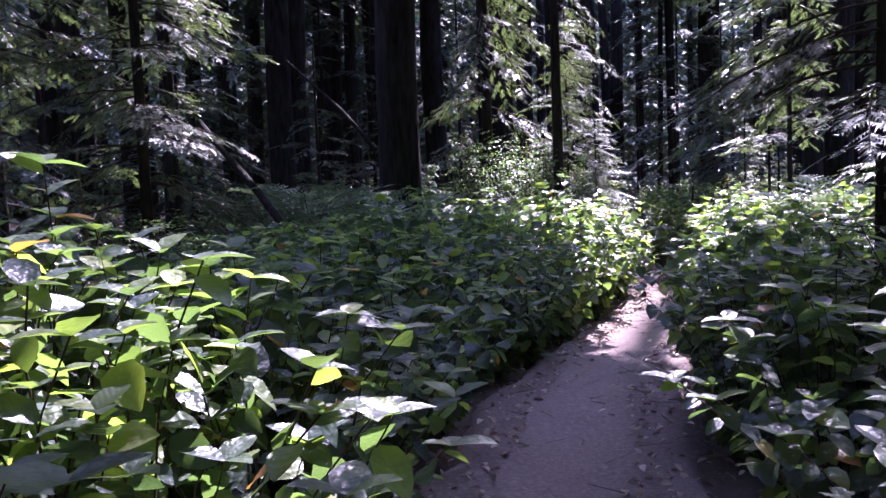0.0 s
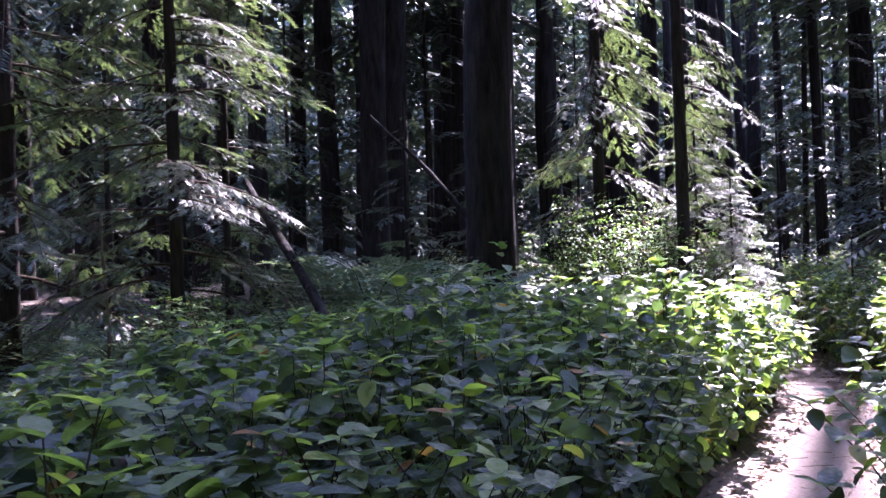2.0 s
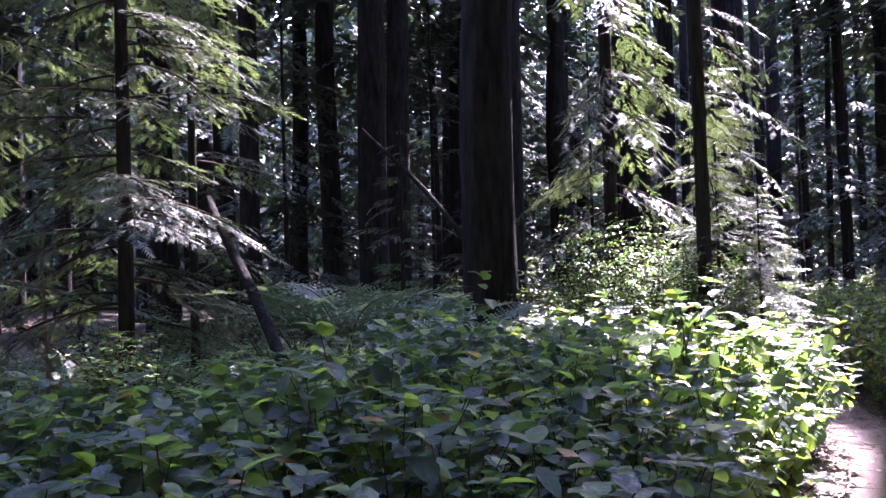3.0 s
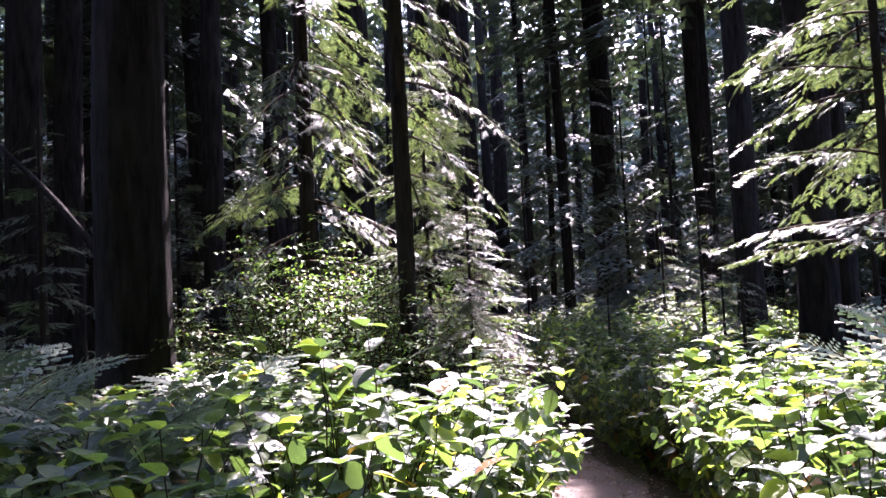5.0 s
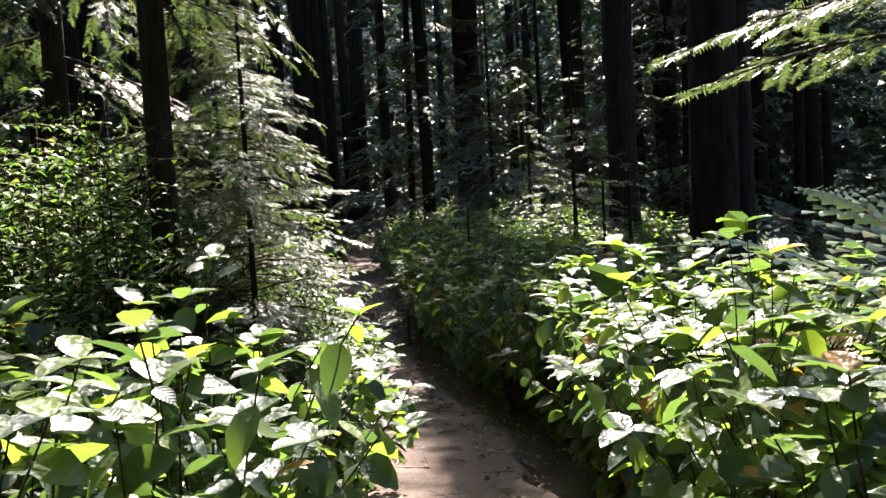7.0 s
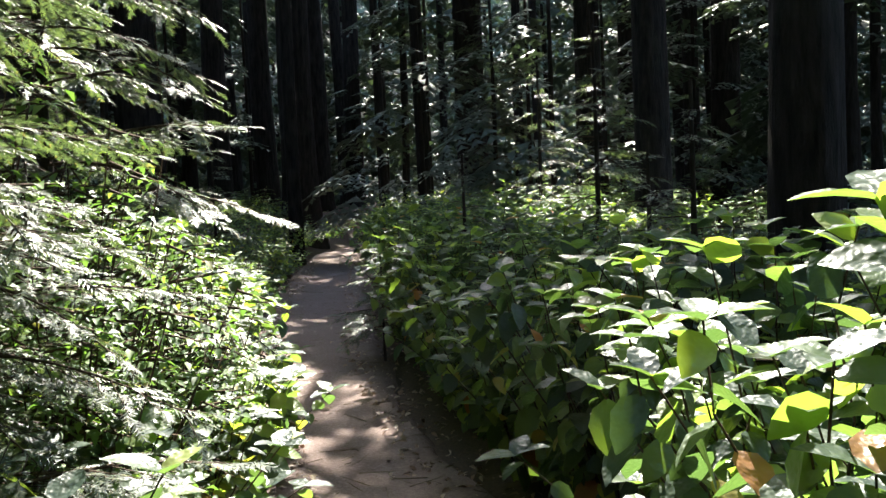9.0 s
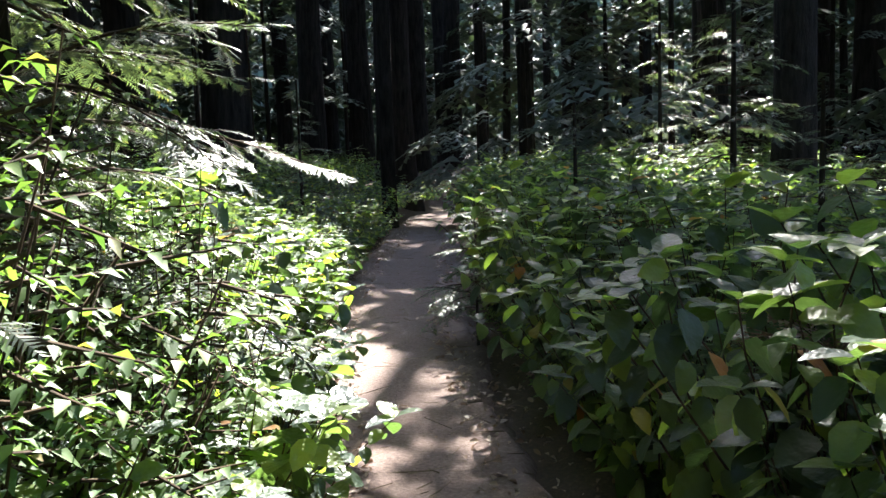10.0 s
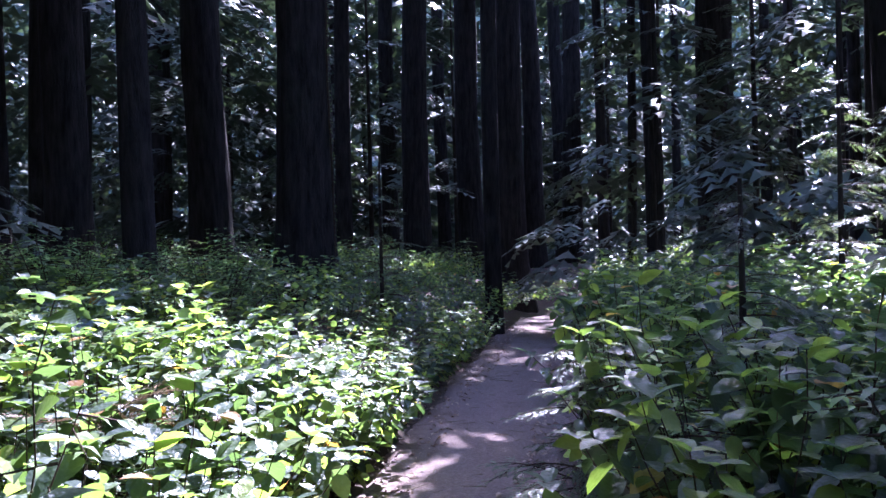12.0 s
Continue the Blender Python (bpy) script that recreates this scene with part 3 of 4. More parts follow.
# ---- salal ----
def salal_layout(seed, height, spread, stems, leaves):
    """Stems arching out of one root, and the leaves along them: poses of leaves and the stems' lines."""
    rnd = random.Random(seed)
    lines, poses = [], []
    for k in range(stems):
        a = 2 * math.pi * (k + rnd.random() * 0.8) / stems
        out = spread * math.sqrt((k + 0.5) / stems) * rnd.uniform(0.75, 1.15)
        h = height * rnd.uniform(0.72, 1.05) * (1 - 0.25 * (out / spread) ** 2)
        pts = [np.array((out * f ** 1.2 * math.sin(a), out * f ** 1.2 * math.cos(a), h * (f - 0.12 * f ** 3) / 0.88))
               + 0.03 * np.array((rnd.uniform(-1, 1), rnd.uniform(-1, 1), 0)) * f for f in np.linspace(0, 1, 7)]
        shoot = k % 6 == 1
        if shoot:
            pts = [p * (0.8, 0.8, 1.07) for p in pts]
        lines.append(np.array(pts))
        n = leaves
        for j in range(n):
            f = 0.14 + 0.86 * (j + 0.5) / n
            p = np.array([np.interp(f, np.linspace(0, 1, 7), lines[-1][:, c]) for c in range(3)])
            b = a + (1.15 if j % 2 else -1.15) + rnd.uniform(-0.9, 0.9)
            out_way = Vector((math.sin(b), math.cos(b), 0))
            way = out_way + Vector((0, 0, rnd.uniform(-1.0, 0.3) + (0.55 if shoot else 0.0)))
            up = out_way * rnd.uniform(-0.1, 1.1) + Vector((rnd.uniform(-0.7, 0.7), rnd.uniform(-0.7, 0.7), 1))
            poses.append(frame_of(p, way, up, rnd.uniform(0.065, 0.125) * (1.14 - 0.3 * f), rnd.uniform(-25, 25)))
        top = pts[-1]
        for j in range(3):
            b = a + j * 2.1 + rnd.uniform(-0.4, 0.4)
            poses.append(frame_of(top, (math.sin(b), math.cos(b), rnd.uniform(0.05, 0.7)), (-math.sin(b) * 0.5, -math.cos(b) * 0.5, 1), rnd.uniform(0.06, 0.1)))
    return lines, poses


def salal_stems(lines):
    pile = Pile()
    for ln in lines:
        pile.tube(ln, np.linspace(0.0045, 0.0018, len(ln)), 4)
    return pile.mesh("stems", [stem_wood])


def salal_leaves(poses, shape):
    pile = Pile()
    for m in poses:
        pile.put(shape, m)
    return pile.mesh("foliage", [salal_leaf])


class Salal:
    kinds = []
    single = tri_mesh("leaf", *SALAL_SHAPE, [salal_leaf_single])


for k in range(6):
    lines, poses = salal_layout(300 + k, 1.0, 0.5, 15, 17)
    Salal.kinds.append((salal_stems(lines), salal_leaves(poses, SALAL_MID), salal_leaves(poses[1::2], SALAL_MID), poses))
for k in range(2):
    lines, poses = salal_layout(320 + k, 1.0, 0.34, 5, 12)
    Salal.kinds.append((salal_stems(lines), salal_leaves(poses, SALAL_MID), salal_leaves(poses[1::2], SALAL_MID), poses))


def salal_shrub(x, y, height, turn, kind, near, label):
    """One salal shrub; the leaves of those closest by the path are picked apart."""
    stems, full, half, poses = Salal.kinds[kind]
    s = new("salal_shrub")
    s.matrix_basis = pose(x, y, ground_z(x, y) - 0.04, 0, 0, turn)
    tagged(s, label, "shrub", "salal along the path")
    wide = 0.75 + 0.3 * height
    grow = Matrix.Diagonal((wide, wide, height, 1))
    part("stem", stems, s).matrix_basis = grow
    if near:
        for m in poses[::2]:
            lf = part("leaf", Salal.single, s)
            lf.matrix_basis = Matrix.Translation(grow @ m.translation) @ m.to_3x3().to_4x4()
    f = part("foliage", half if near else full, s)
    f.matrix_basis = grow
    tagged(f, kind="stuff")


def salal_height(x, y):
    """How high the salal grows at a place: nothing on the path, tall hedges beside it."""
    off = x - path_x(y)
    edge = abs(off) - path_half(y)
    if edge < 0.1 or y < -2 or y > 36:
        return 0
    n = noise.noise((x * 0.55, y * 0.55, 1.7))
    if off < 0:
        if y < 11:
            h = 1.02 + 0.14 * n + 0.25 * min(1, max(0, y - 7)) - 0.28 * max(0, edge - 1.3) + 0.3 * max(0, 1 - abs(y - 1.7) / 1.5)
            if edge > 3.0:
                h = 0.4 + 0.2 * n
        elif y < 19:
            h = 1.12 + 0.15 * n - 0.25 * max(0, edge - 1.6)
        else:
            h = 0.9 + 0.25 * n - 0.08 * max(0, edge - 2)
    else:
        if y < 12:
            h = 1.02 + 0.18 * n + 0.22 * min(1, max(0, y - 6.5)) - 0.12 * max(0, edge - 1.5)
        else:
            h = 1.32 + 0.25 * n - 0.1 * max(0, edge - 1.5)
    h *= min(1.0, 0.78 + 0.6 * edge)
    return max(0.0, h)


def blocked(x, y):
    return min((x - p) ** 2 + (y - q) ** 2 for p, q in KEEP_CLEAR) < 0.12


def plant_salal():
    rnd = random.Random(77)
    spots = []
    y = -0.8
    while y < 34:
        step = 0.4 if y < 20 else 0.55
        for side in (-1, 1):
            edge = (0.34 if side > 0 else 0.3) if y < 6 else ((0.3 if y < 8 else 0.42) if side > 0 else 0.26)
            reach = 4.2 if y < 20 else 5.5
            while edge < reach:
                x = path_x(y) + side * (path_half(y) + edge + rnd.uniform(-0.07, 0.07))
                yy = y + rnd.uniform(-0.17, 0.17)
                h = salal_height(x, yy) * rnd.uniform(0.86, 1.07)
                if h > 0.2 and not blocked(x, yy):
                    spots.append((edge + (0.1 * max(0, yy - 17)), x, yy, h))
                edge += step * (1.0 + 0.15 * edge)
        y += step
    spots.sort()
    rest = Pile()
    singles = 0
    for k, (_, x, y, h) in enumerate(spots):
        turn, kind = rnd.uniform(0, 360), rnd.randrange(6)
        if k < 300:
            near = 1 <= y < 17.5 and singles < 16
            singles += near
            tall = "waist-high" if h > 0.75 else "low"
            salal_shrub(x, y, h, turn, kind, near, f"{tall} green salal shrub with leathery oval leaves beside the path")
            continue
        wide = 0.75 + 0.3 * h
        at = pose(x, y, ground_z(x, y) - 0.04, 0, 0, turn)
        grow = Matrix.Diagonal((wide, wide, h, 1))
        for m in Salal.kinds[kind][3][k % 2::2] if y > 21 else Salal.kinds[kind][3]:
            if h > 0.5 and m.translation.z < 0.5:
                continue
            rest.put(SALAL_FAR, at @ Matrix.Translation(grow @ m.translation) @ m.to_3x3().to_4x4())
    ob = new("salal_undergrowth", rest.mesh("salal_undergrowth", [salal_leaf]))
    tagged(ob, "spreading green salal undergrowth of oval leaves", "undergrowth", kind="stuff")


plant_salal()
for k, (x, y, h) in enumerate(((2.55, 13.5, 1.5), (2.3, 14.2, 1.65), (2.62, 14.7, 1.4), (1.2, 9.6, 1.4), (4.1, 10.6, 1.2), (4.35, 12.0, 1.4),
                               (2.42, 15.2, 1.8), (4.05, 11.7, 1.2), (-0.8, 1.7, 1.35), (-1.15, 2.3, 1.35), (4.7, 13.9, 1.6))):
    salal_shrub(x, y, h, 70 * k, 6 + k % 2, True, "tall leggy salal shrub with bright young leaves")


# ---- ferns ----
def frond_mesh(seed, pairs=24, green=fern_leaf):
    """A fern frond of length 1 along y, arching over, with pinnae on both sides."""
    rnd = random.Random(seed)
    pile = Pile()
    s = np.linspace(0, 1, 10)
    axis = np.stack([0.04 * np.sin(3 * s), s, 0.45 * s - 0.75 * s * s], 1)
    pile.tube(axis, np.linspace(0.006, 0.002, 10), 4, 0)
    for k in range(pairs):
        f = 0.14 + 0.86 * (k + 0.5) / pairs
        p = np.array([np.interp(f, s, axis[:, c]) for c in range(3)])
        ln = 0.24 * (math.sin(math.pi * min(1, 0.25 + 0.78 * f)) ** 0.8) + 0.015
        for sd in (-1, 1):
            way = Vector((sd, 0.45, rnd.uniform(-0.35, 0.0)))
            pile.put(PINNA, frame_of(p, way, (0, 0.3 * rnd.uniform(-1, 1), 1), ln * rnd.uniform(0.85, 1.1)), 1)
    return pile.mesh("frond", [stem_wood, green])


def pinna_shape():
    # a leaflet with a toothed edge
    v, t = [(0, 0, 0), (0, 1, -0.12)], []
    for k in range(4):
        s = (k + 0.5) / 4
        w = 0.13 * (1 - 0.7 * s)
        b = len(v)
        v += [(0, s - 0.12, 0), (0, s + 0.12, -0.02), (w, s + 0.1, -0.03), (-w, s + 0.1, -0.03)]
        t += [(b, b + 2, b + 1), (b, b + 1, b + 3)]
    return np.array(v, float), np.array(t)


PINNA = pinna_shape()
FRONDS = [frond_mesh(700 + k) for k in range(4)]
WITHERED = [frond_mesh(720 + k, 20, dead_leaf) for k in range(4)]


def fern(x, y, size, count, seed, label="green fern with arching feathery fronds", rise=0.0, fronds=FRONDS):
    rnd = random.Random(seed)
    f = new("fern")
    f.matrix_basis = pose(x, y, ground_z(x, y) + rise, 0, 0, rnd.uniform(0, 360))
    tagged(f, label, "fern", "ferns of the wood")
    for k in range(count):
        a = 2 * math.pi * (k + rnd.random() * 0.6) / count
        ob = part("frond", fronds[rnd.randrange(4)], f)
        ob.matrix_basis = frame_of((0.03 * math.sin(a), 0.03 * math.cos(a), 0), (math.sin(a), math.cos(a), rnd.uniform(0.5, 1.2)),
                                   (0, 0, 1), size * rnd.uniform(0.75, 1.15))
    return f


PALE = "pale sunlit fern with broad arching fronds"
for k, (x, y, size, n) in enumerate(((-1.5, 9.9, 1.3, 10), (-0.9, 10.3, 1.1, 9), (-2.0, 10.2, 1.1, 9), (0.2, 8.9, 0.75, 9), (0.75, 9.3, 0.75, 9), (-0.35, 8.8, 0.75, 8), (0.4, 10.2, 1.0, 8),
                                     (4.3, 9.6, 1.1, 8), (4.7, 9.2, 1.0, 7), (2.0, 17.5, 0.9, 8), (1.2, 18.2, 1.0, 8), (0.2, 17.0, 1.1, 9))):
    fern(x, y, size, n, 800 + k, PALE, (0.75 if x > 3 else 0.58) if y < 11 else 0.4)
for k, (x, y, size, n, rise) in enumerate(((3.75, 9.7, 0.45, 5, 0.8), (2.15, 16.5, 0.5, 6, 0.75), (2.35, 17.0, 0.4, 5, 0.7), (4.25, 12.6, 0.4, 4, 0.85))):
    fern(x, y, size, n, 860 + k, "withered russet fern among salal leaves", rise, WITHERED)
rnd = random.Random(31)
for k in range(52):
    y = rnd.uniform(9, 30)
    side = rnd.choice((-1, -1, 1))
    x = path_x(y) + side * rnd.uniform(2.6, 9)
    if not blocked(x, y):
        fern(x, y, rnd.uniform(0.6, 1.1), rnd.randrange(6, 9), 900 + k)


# ---- small-leaved bushes ----
def bush_mesh(seed, height, spread, stems, twigs, leaf, mats, shape=SMALL_SHAPE):
    """Upright bush: stems fork into fine twigs with rows of small leaves."""
    rnd = random.Random(seed)
    wood, green = Pile(), Pile()
    for k in range(stems):
        a = 2 * math.pi * (k + rnd.random()) / stems
        out = spread * rnd.uniform(0.35, 1.0)
        h = height * rnd.uniform(0.65, 1.05) * (1 - 0.3 * out / spread)
        pts = np.array([(out * f ** 1.4 * math.sin(a) + 0.04 * rnd.uniform(-1, 1), out * f ** 1.4 * math.cos(a) + 0.04 * rnd.uniform(-1, 1), h * f)
                        for f in np.linspace(0, 1, 8)])
        wood.tube(pts[[0, 2, 4, 7]], np.linspace(0.009, 0.002, 4), 3)
        for j in range(twigs):
            f = 0.2 + 0.8 * (j + rnd.random()) / twigs
            p = np.array([np.interp(f, np.linspace(0, 1, 8), pts[:, c]) for c in range(3)])
            b = rnd.uniform(0, 2 * math.pi)
            way = np.array((math.sin(b), math.cos(b), rnd.uniform(-0.12, 0.2)))
            ln = spread * rnd.uniform(0.35, 0.65) * (1.15 - 0.6 * f)
            end = p + way * ln - np.array((0, 0, 0.12 * ln))
            wood.tube(np.array([p, end]), [0.0028, 0.001], 3)
            n = max(4, int(ln / (leaf * 0.62)))
            for i in range(n):
                q = p + (end - p) * (i + 1) / n
                sd = 1 if i % 2 else -1
                side = Vector((way[1] * sd, -way[0] * sd, 0)) + Vector(way) * 0.6
                green.put(shape, frame_of(q, side + Vector((0, 0, rnd.uniform(-0.3, 0.1))), (rnd.uniform(-0.22, 0.22), rnd.uniform(-0.22, 0.22), 1),
                                          leaf * rnd.uniform(0.75, 1.3)))
    return wood.mesh("stem", [stem_wood]), green.mesh("foliage", mats)


BUSHES = [bush_mesh(40 + k, 1.0, 0.62, 17, 22, 0.042, [small_leaf]) for k in range(4)]
THIN_BUSHES = [bush_mesh(50 + k, 1.0, 0.62, 12, 14, 0.055, [small_leaf]) for k in range(4)]


def bush(x, y, height, wide, seed, label, kinds=BUSHES, name="huckleberry_bush"):
    wood, green = kinds[seed % 4]
    b = new(name)
    b.matrix_basis = pose(x, y, ground_z(x, y) - 0.03, 0, 0, seed * 67 % 360)
    tagged(b, label, "bush", "small-leaved bushes")
    grow = Matrix.Diagonal((wide, wide, height, 1))
    part("stem", wood, b).matrix_basis = grow
    tagged(part("foliage", green, b), kind="stuff").matrix_basis = grow


for k, (x, y, h, w) in enumerate(((2.25, 11.9, 1.9, 0.8), (1.95, 12.0, 2.2, 0.9), (2.3, 12.7, 1.9, 0.8))):
    bush(x, y, h, w, 170 + k, "sunlit bush of small leaves under a young hemlock")
LUSH = "tall sunlit bush with sprays of small green leaves"
for k, (x, y, h, w) in enumerate(((1.5, 12.0, 2.2, 1.1), (1.0, 12.8, 2.5, 1.2), (2.1, 13.9, 1.8, 1.0), (1.2, 11.9, 2.3, 1.3), (1.9, 12.6, 2.4, 1.2), (2.25, 12.3, 2.0, 0.9), (0.7, 12.4, 2.2, 1.3), (2.25, 13.5, 1.8, 1.0),
                                  (2.0, 14.4, 1.7, 1.0), (2.4, 14.9, 1.6, 0.8), (2.55, 13.0, 1.7, 0.7), (0.9, 13.4, 2.7, 1.3), (0.1, 13.2, 2.0, 1.2),
                                  (1.6, 13.3, 2.3, 1.2), (0.2, 12.0, 1.3, 1.1), (2.45, 14.2, 1.5, 0.9), (1.4, 11.2, 1.35, 1.0), (2.2, 11.4, 1.3, 0.7),
                                  (-0.2, 11.2, 1.1, 1.0), (4.6, 16.0, 1.5, 1.0), (4.9, 14.6, 1.7, 1.1), (5.3, 13.2, 1.6, 1.2), (4.6, 17.4, 1.4, 0.8),
                                  (2.4, 16.4, 1.1, 0.9), (2.7, 18.6, 1.2, 0.9), (2.9, 20.0, 1.2, 0.9), (5.4, 18.5, 1.5, 1.1), (4.4, 11.4, 1.3, 1.0))):
    bush(x, y, h * (1.1 if h > 1.9 else 1.0), w, k, LUSH)
rnd = random.Random(52)
for k in range(120):
    y = rnd.uniform(8, 34)
    side = rnd.choice((-1, -1, 1))
    x = path_x(y) + side * rnd.uniform(2.8 if y < 18 else 1.7, 11)
    if not blocked(x, y):
        bush(x, y, rnd.uniform(0.6, 1.4) if y < 17 else rnd.uniform(0.9, 1.5), rnd.uniform(0.9, 1.4), k, "shaded bush with small dull green leaves", THIN_BUSHES)


# ---- young conifers and hanging boughs ----
for k, (x, y, h) in enumerate(((9.2, 24.3, 8), (7.6, 27.8, 11), (9.4, 33.5, 12), (0.8, 31, 10), (10.6, 25.5, 9), (12, 21, 8), (-3.2, 24, 9),
                               (-6, 21, 9), (8.4, 36, 13), (4.6, 38.5, 12), (11.5, 31, 12), (-1.8, 33, 12), (2.2, 36, 12), (14, 27, 10), (9.6, 40, 14))):
    t = new("young_conifer")
    t.matrix_basis = pose(x, y, ground_z(x, y) - 0.03)
    tagged(t, "dense young conifer standing dark in the shade", "tree", "young conifers of the wood")
    part("trunk", trunk_mesh("trunk", 0.07, h, bark_thin, 1300 + k, 8, 0.2, 10), t)
    part("crown", crown_mesh("crown", 1350 + k, 0.7, h, 2.4, 90, 1.3, (x, y, 0)), t)
HEMLOCK = "young hemlock with flat drooping sprays"
tree(-3.4, 9.8, 0.07, 9, 40, "hemlock with silvery sunlit drooping sprays over the undergrowth", bark_thin,
     rows=whorls(0.9, 7.5, 1.55, 0.85, 84, 41), tilt=-0.15, name="hemlock_tree")
tree(-4.9, 9.4, 0.1, 10, 42, "hemlock with silvery sunlit drooping sprays over the undergrowth", bark_thin,
     rows=whorls(1.1, 7.5, 2.0, 1.0, 70, 43), tilt=-0.15, name="hemlock_tree")
tree(-3.5, 11.3, 0.05, 8, 44, HEMLOCK, bark_thin, rows=whorls(1.6, 7, 1.15, 0.6, 46, 45), name="hemlock_tree")
tree(3.62, 8.8, 0.03, 5.5, 46, "spindly young hemlock with pale open sprays", bark_thin,
     rows=whorls(1.75, 5.3, 0.8, 0.6, 50, 47, (-140, 60)), name="hemlock_tree")
tree(2.1, 11.45, 0.022, 2.5, 48, "small bushy hemlock in bright sun", bark_thin, rows=whorls(0.5, 2.45, 0.75, 0.2, 130, 49), name="hemlock_tree")
tree(2.05, 13.6, 0.03, 4.4, 58, "young hemlock holding bright sprays over the path", bark_thin, rows=whorls(1.2, 4.3, 1.05, 0.35, 120, 59), name="hemlock_tree")
for k, (x, y, h, n, ln) in enumerate(((5.2, 17.5, 1.9, 30, 0.9), (5.9, 15.2, 2.0, 30, 0.9), (7.6, 21.2, 3.0, 30, 1.2), (7.2, 18.6, 3.4, 36, 1.4), (5.7, 14.3, 2.3, 26, 0.8),
                                      (9.6, 23.0, 5.0, 36, 1.7), (-2.2, 15.5, 4.0, 30, 1.5), (-6.5, 14.0, 6.0, 44, 2.0), (-1.6, 21.0, 5.0, 36, 1.8),
                                      (8.3, 25.0, 6.0, 40, 2.0), (3.0, 24.0, 2.5, 24, 1.0), (6.4, 12.0, 2.2, 26, 0.9))):
    tree(x, y, 0.02 + 0.006 * h, h, 1000 + k, HEMLOCK, bark_thin, rows=whorls(0.4, h * 0.97, ln, 0.2, n, 1100 + k), name="hemlock_tree")


tree(4.25, 17.1, 0.014, 1.2, 62, "hemlock sapling with lime sprays at the path's edge", bark_thin, rows=whorls(0.35, 1.15, 0.6, 0.25, 30, 63), name="hemlock_tree")
# right of the first steps: taller growth leaning over the path's edge
for k, (x, y, h, w) in enumerate(((2.0, 3.2, 1.9, 0.9), (2.5, 4.1, 2.0, 1.0), (1.6, 2.3, 1.5, 0.7))):
    bush(x, y, h, w, 60 + k, "leggy bush with sparse sunlit leaves overhanging the path", THIN_BUSHES)
tree(1.95, 3.75, 0.03, 4.0, 54, "young hemlock hanging sunlit sprays over the path's edge", bark_thin,
     rows=whorls(1.65, 3.6, 1.0, 0.8, 28, 55, (190, 330)) + whorls(0.5, 3.9, 0.8, 0.4, 20, 56, (0, 180)), tilt=-0.1, name="hemlock_tree")
tree(3.6, 5.0, 0.03, 4.2, 50, HEMLOCK, bark_thin, rows=whorls(1.0, 4.1, 1.1, 0.4, 40, 51), name="hemlock_tree")
tree(4.3, 7.2, 0.03, 4.6, 52, HEMLOCK, bark_thin, rows=whorls(1.2, 4.4, 1.2, 0.4, 36, 53), name="hemlock_tree")


# ---- fallen wood ----
def fallen_pole(a, b, r0, r1, mat, label, name="fallen_pole", stubs=4, seed=1):
    rnd = random.Random(seed)
    pile = Pile()
    a, b = np.array(a, float), np.array(b, float)
    f = np.linspace(0, 1, 12)
    pts = a + (b - a) * f[:, None] + np.array([[0.03 * math.sin(5 * v), 0.02 * math.cos(4 * v), 0.04 * math.sin(3.1 * v)] for v in f])
    pile.tube(pts, [(r0 + (r1 - r0) * v) * rnd.uniform(0.9, 1.1) for v in f], 9)
    for k in range(stubs):
        p = pts[rnd.randrange(2, 10)]
        w = np.array((rnd.uniform(-1, 1), rnd.uniform(-1, 1), rnd.uniform(-0.2, 1)))
        pile.tube(np.array([p, p + w * 0.12, p + w * 0.25]), [r1 * 0.5, r1 * 0.35, 0.002], 5)
    return tagged(new(name, pile.mesh(name, [mat])), label, "branch")


fallen_pole((-1.15, 7.9, 0.55), (-2.85, 10.35, 2.3), 0.05, 0.035, bark, "dark dead pole leaning out of the undergrowth", "leaning_pole", 3, 1)
fallen_pole((-1.0, 13.5, 2.0), (-2.5, 14.6, 3.6), 0.04, 0.02, bark, "thin dead limb leaning against a conifer", "leaning_limb", 4, 2)
fallen_pole((-4.05, 9.6, 0.2), (-4.1, 9.75, 2.0), 0.02, 0.014, dead_wood, "pale dead sapling stem standing in the undergrowth", "dead_sapling", 2, 3)
fallen_pole((0.9, 18.2, 0.25), (2.2, 18.0, 0.35), 0.11, 0.09, dead_wood, "rotting log lying among ferns", "fallen_log", 3, 4)
fallen_pole((0.0, 13.6, 0.9), (0.6, 13.0, 0.5), 0.05, 0.04, dead_wood, "broken mossy branch caught in a bush", "broken_branch", 3, 5)


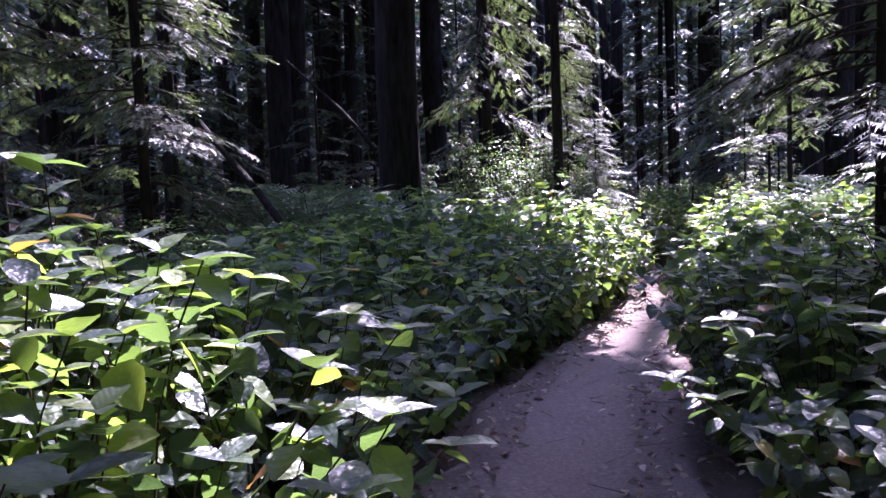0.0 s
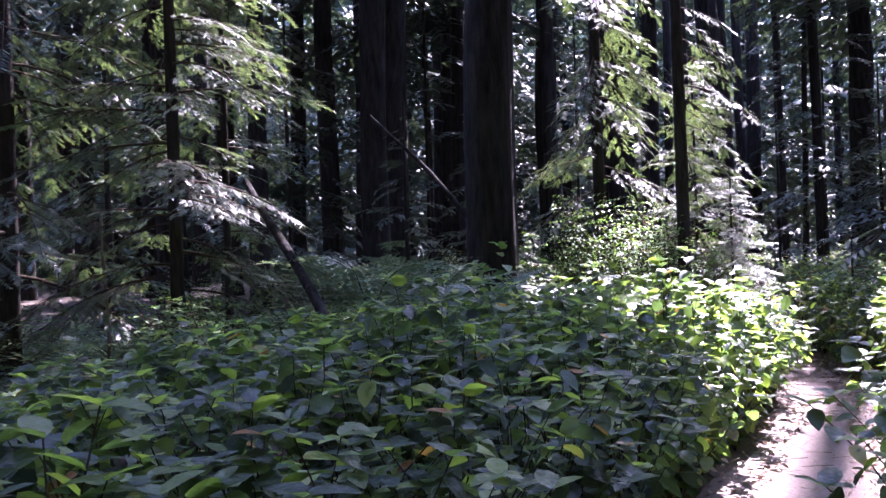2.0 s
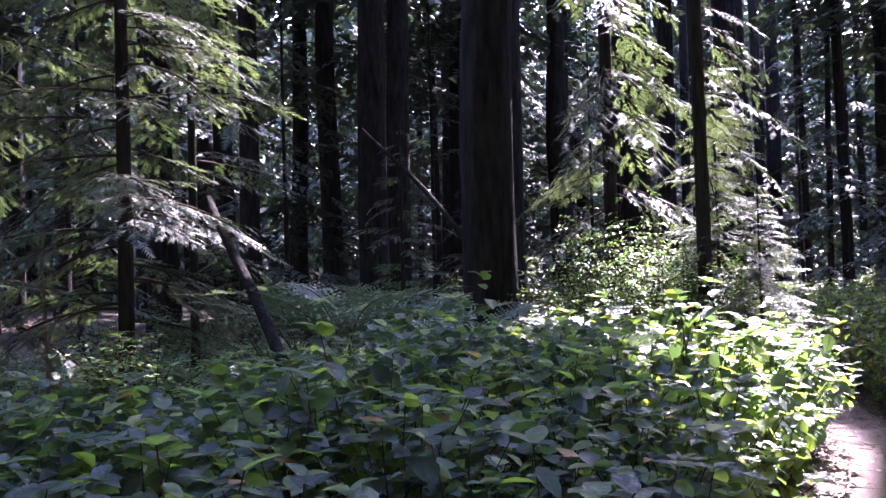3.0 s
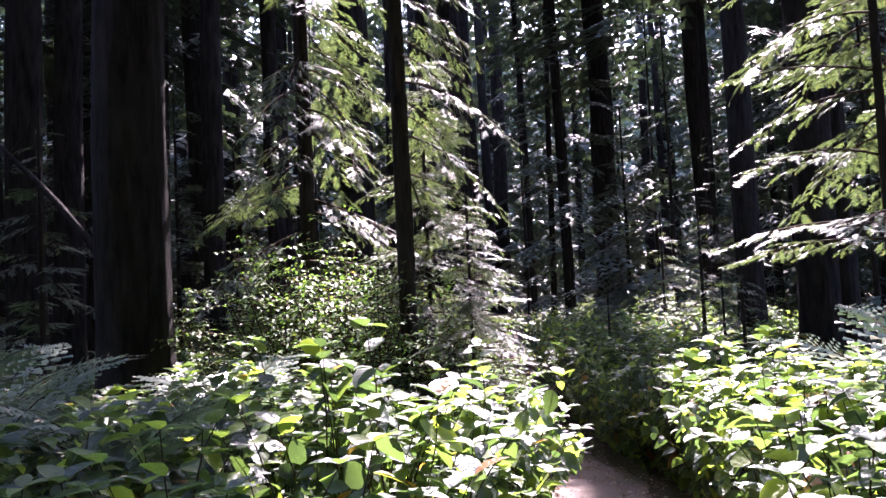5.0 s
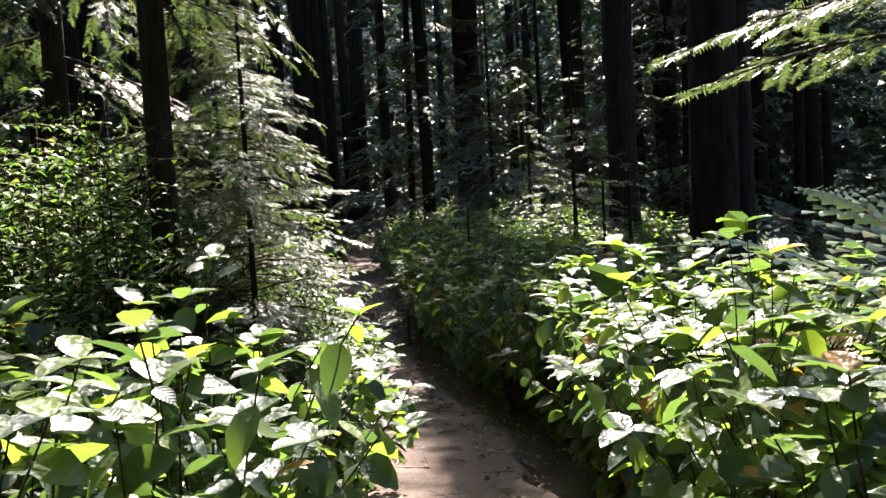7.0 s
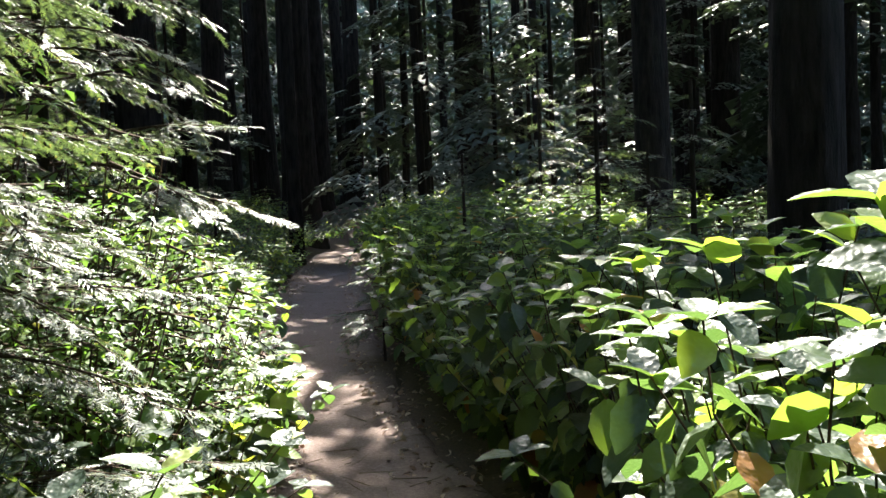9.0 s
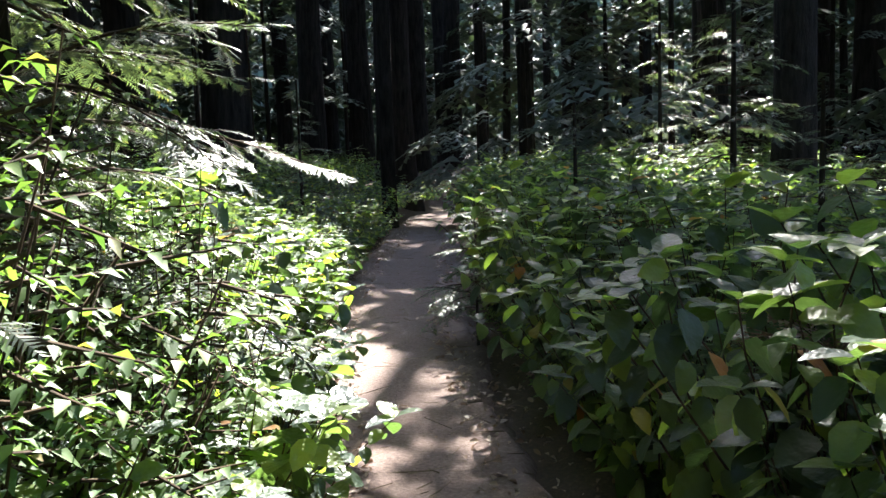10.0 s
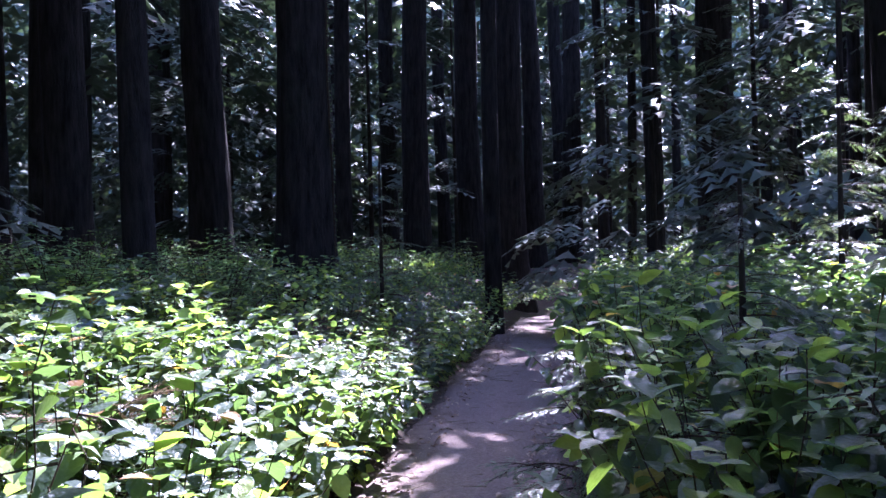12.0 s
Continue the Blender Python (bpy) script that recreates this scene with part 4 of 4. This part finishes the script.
# ---- litter ----
def litter():
    rnd = random.Random(90)
    one = tri_mesh("fallen_leaf", *LITTER_SHAPE, [leaf_material("dead_leaf_single", ((0.0, (0.16, 0.09, 0.06)), (0.5, (0.3, 0.2, 0.14)), (1.0, (0.5, 0.41, 0.34))),
                                                                (1.2, 1.1, 0.9), 0.1, 0.5, 0.45, 0.0, True)])
    for k in range(280):
        y = 2.2 + 17.8 * rnd.random() ** 1.3
        c = rnd.uniform(-1, 1)
        c = math.copysign(abs(c) ** 0.6, c)
        x = path_x(y) + c * path_half(y)
        ob = new("fallen_leaf", one)
        ob.matrix_basis = Matrix.Translation((x, y, ground_z(path_x(y), y) + 0.012 + 0.03 * c * c)) @ pose(0, 0, 0, rnd.uniform(-18, 18), rnd.uniform(-18, 18), rnd.uniform(0, 360)) \
            @ Matrix.Scale(rnd.uniform(0.03, 0.075), 4)
        tagged(ob, "dry brown leaf fallen on the path", "leaf", "fallen leaves on the path")
    pile = Pile()
    for k in range(6000):
        y = rnd.uniform(-1, 30)
        side = rnd.choice((-1, 1))
        off = path_half(y) * (0.55 + rnd.random() ** 1.5 * 1.6)
        x = path_x(y) + side * off
        z = (ground_z(path_x(y), y) + 0.025) if off < path_half(y) + 0.05 else ground_z(x, y) + 0.015
        pile.put(LITTER_SHAPE, Matrix.Translation((x, y, z)) @ pose(0, 0, 0, rnd.uniform(-35, 35), rnd.uniform(-35, 35), rnd.uniform(0, 360)) @ Matrix.Scale(rnd.uniform(0.02, 0.06), 4))
    for k in range(700):
        y = rnd.uniform(0, 28)
        off = rnd.uniform(-1.3, 1.3) * path_half(y)
        x = path_x(y) + off
        a, ln = rnd.uniform(0, 6.28), rnd.uniform(0.04, 0.22)
        z = ground_z(path_x(y), y) + 0.03
        pile.tube(np.array([(x, y, z), (x + ln * math.sin(a), y + ln * math.cos(a), z + rnd.uniform(-0.01, 0.03))]), [0.003, 0.0015], 3, 1)
    tagged(new("leaf_litter", pile.mesh("leaf_litter", [dead_leaf, dead_wood])), "dead leaves and twigs strewn along the path", "leaf litter", kind="stuff")


litter()


# a mossy vine up the thick conifer's trunk
def vine(x, y, r):
    rnd = random.Random(3)
    wood, green = Pile(), Pile()
    pts = np.array([(r * math.cos(-0.35 + 0.12 * math.sin(z * 1.3)), r * math.sin(-0.35 + 0.12 * math.sin(z * 1.3)), z) for z in np.linspace(0.2, 7, 40)])
    wood.tube(pts, np.linspace(0.02, 0.012, 40), 5)
    for k in range(420):
        p = pts[rnd.randrange(40)] + (rnd.uniform(0, 0.03), rnd.uniform(-0.03, 0.02), rnd.uniform(-0.09, 0.09))
        b = rnd.uniform(-1.6, 0.9)
        green.put(SMALL_SHAPE, frame_of(p, (math.cos(b), math.sin(b), rnd.uniform(-0.8, 0.3)), (0, 0, 1), rnd.uniform(0.02, 0.05)))
    v = tagged(new("moss_vine"), "yellow-green mossy vine climbing a conifer trunk", "vine")
    v.matrix_basis = pose(x, y, ground_z(x, y))
    part("stem", wood.mesh("stem", [stem_wood]), v)
    tagged(part("foliage", green.mesh("foliage", [small_leaf]), v), kind="stuff")


vine(1.84, 25.51, 0.43)


# low growth on the open floor beside the first steps
rnd = random.Random(64)
for k in range(30):
    x, y = rnd.uniform(-8.5, -3.6), rnd.uniform(5.5, 12.5)
    bush(x, y, rnd.uniform(0.45, 0.85), rnd.uniform(0.9, 1.4), 70 + k, "low shaded bush with small dull green leaves", THIN_BUSHES)
for k in range(12):
    fern(rnd.uniform(-7.5, -3.2), rnd.uniform(6, 12), rnd.uniform(0.6, 0.9), 7, 1200 + k)
for k, (x, y) in enumerate(((-1.6, 13.2), (-2.3, 12.4), (-1.2, 14.4), (-2.6, 13.9), (-3.4, 13.0), (-0.2, 14.2), (-2.0, 15.6), (-3.8, 15.2), (-4.6, 13.8))):
    bush(x, y, 0.75 + 0.05 * (k % 4), 1.3, 110 + k, "low shaded bush with small dull green leaves", THIN_BUSHES)
for k, (x, y, h) in enumerate(((-1.2, 11.4, 0.95), (-0.5, 11.7, 1.0), (-1.9, 11.8, 0.9), (0.1, 11.9, 1.2), (-0.9, 12.1, 0.95), (-2.7, 11.9, 0.8),
                               (-1.5, 12.3, 0.95), (-3.2, 12.5, 0.85), (0.3, 12.6, 1.5), (-2.3, 17.2, 0.9), (-3.3, 17.4, 0.9), (-4.2, 17.6, 0.9))):
    bush(x, y, h, 1.25, 130 + k, "leafy bush crowding the foot of a thick conifer", BUSHES)
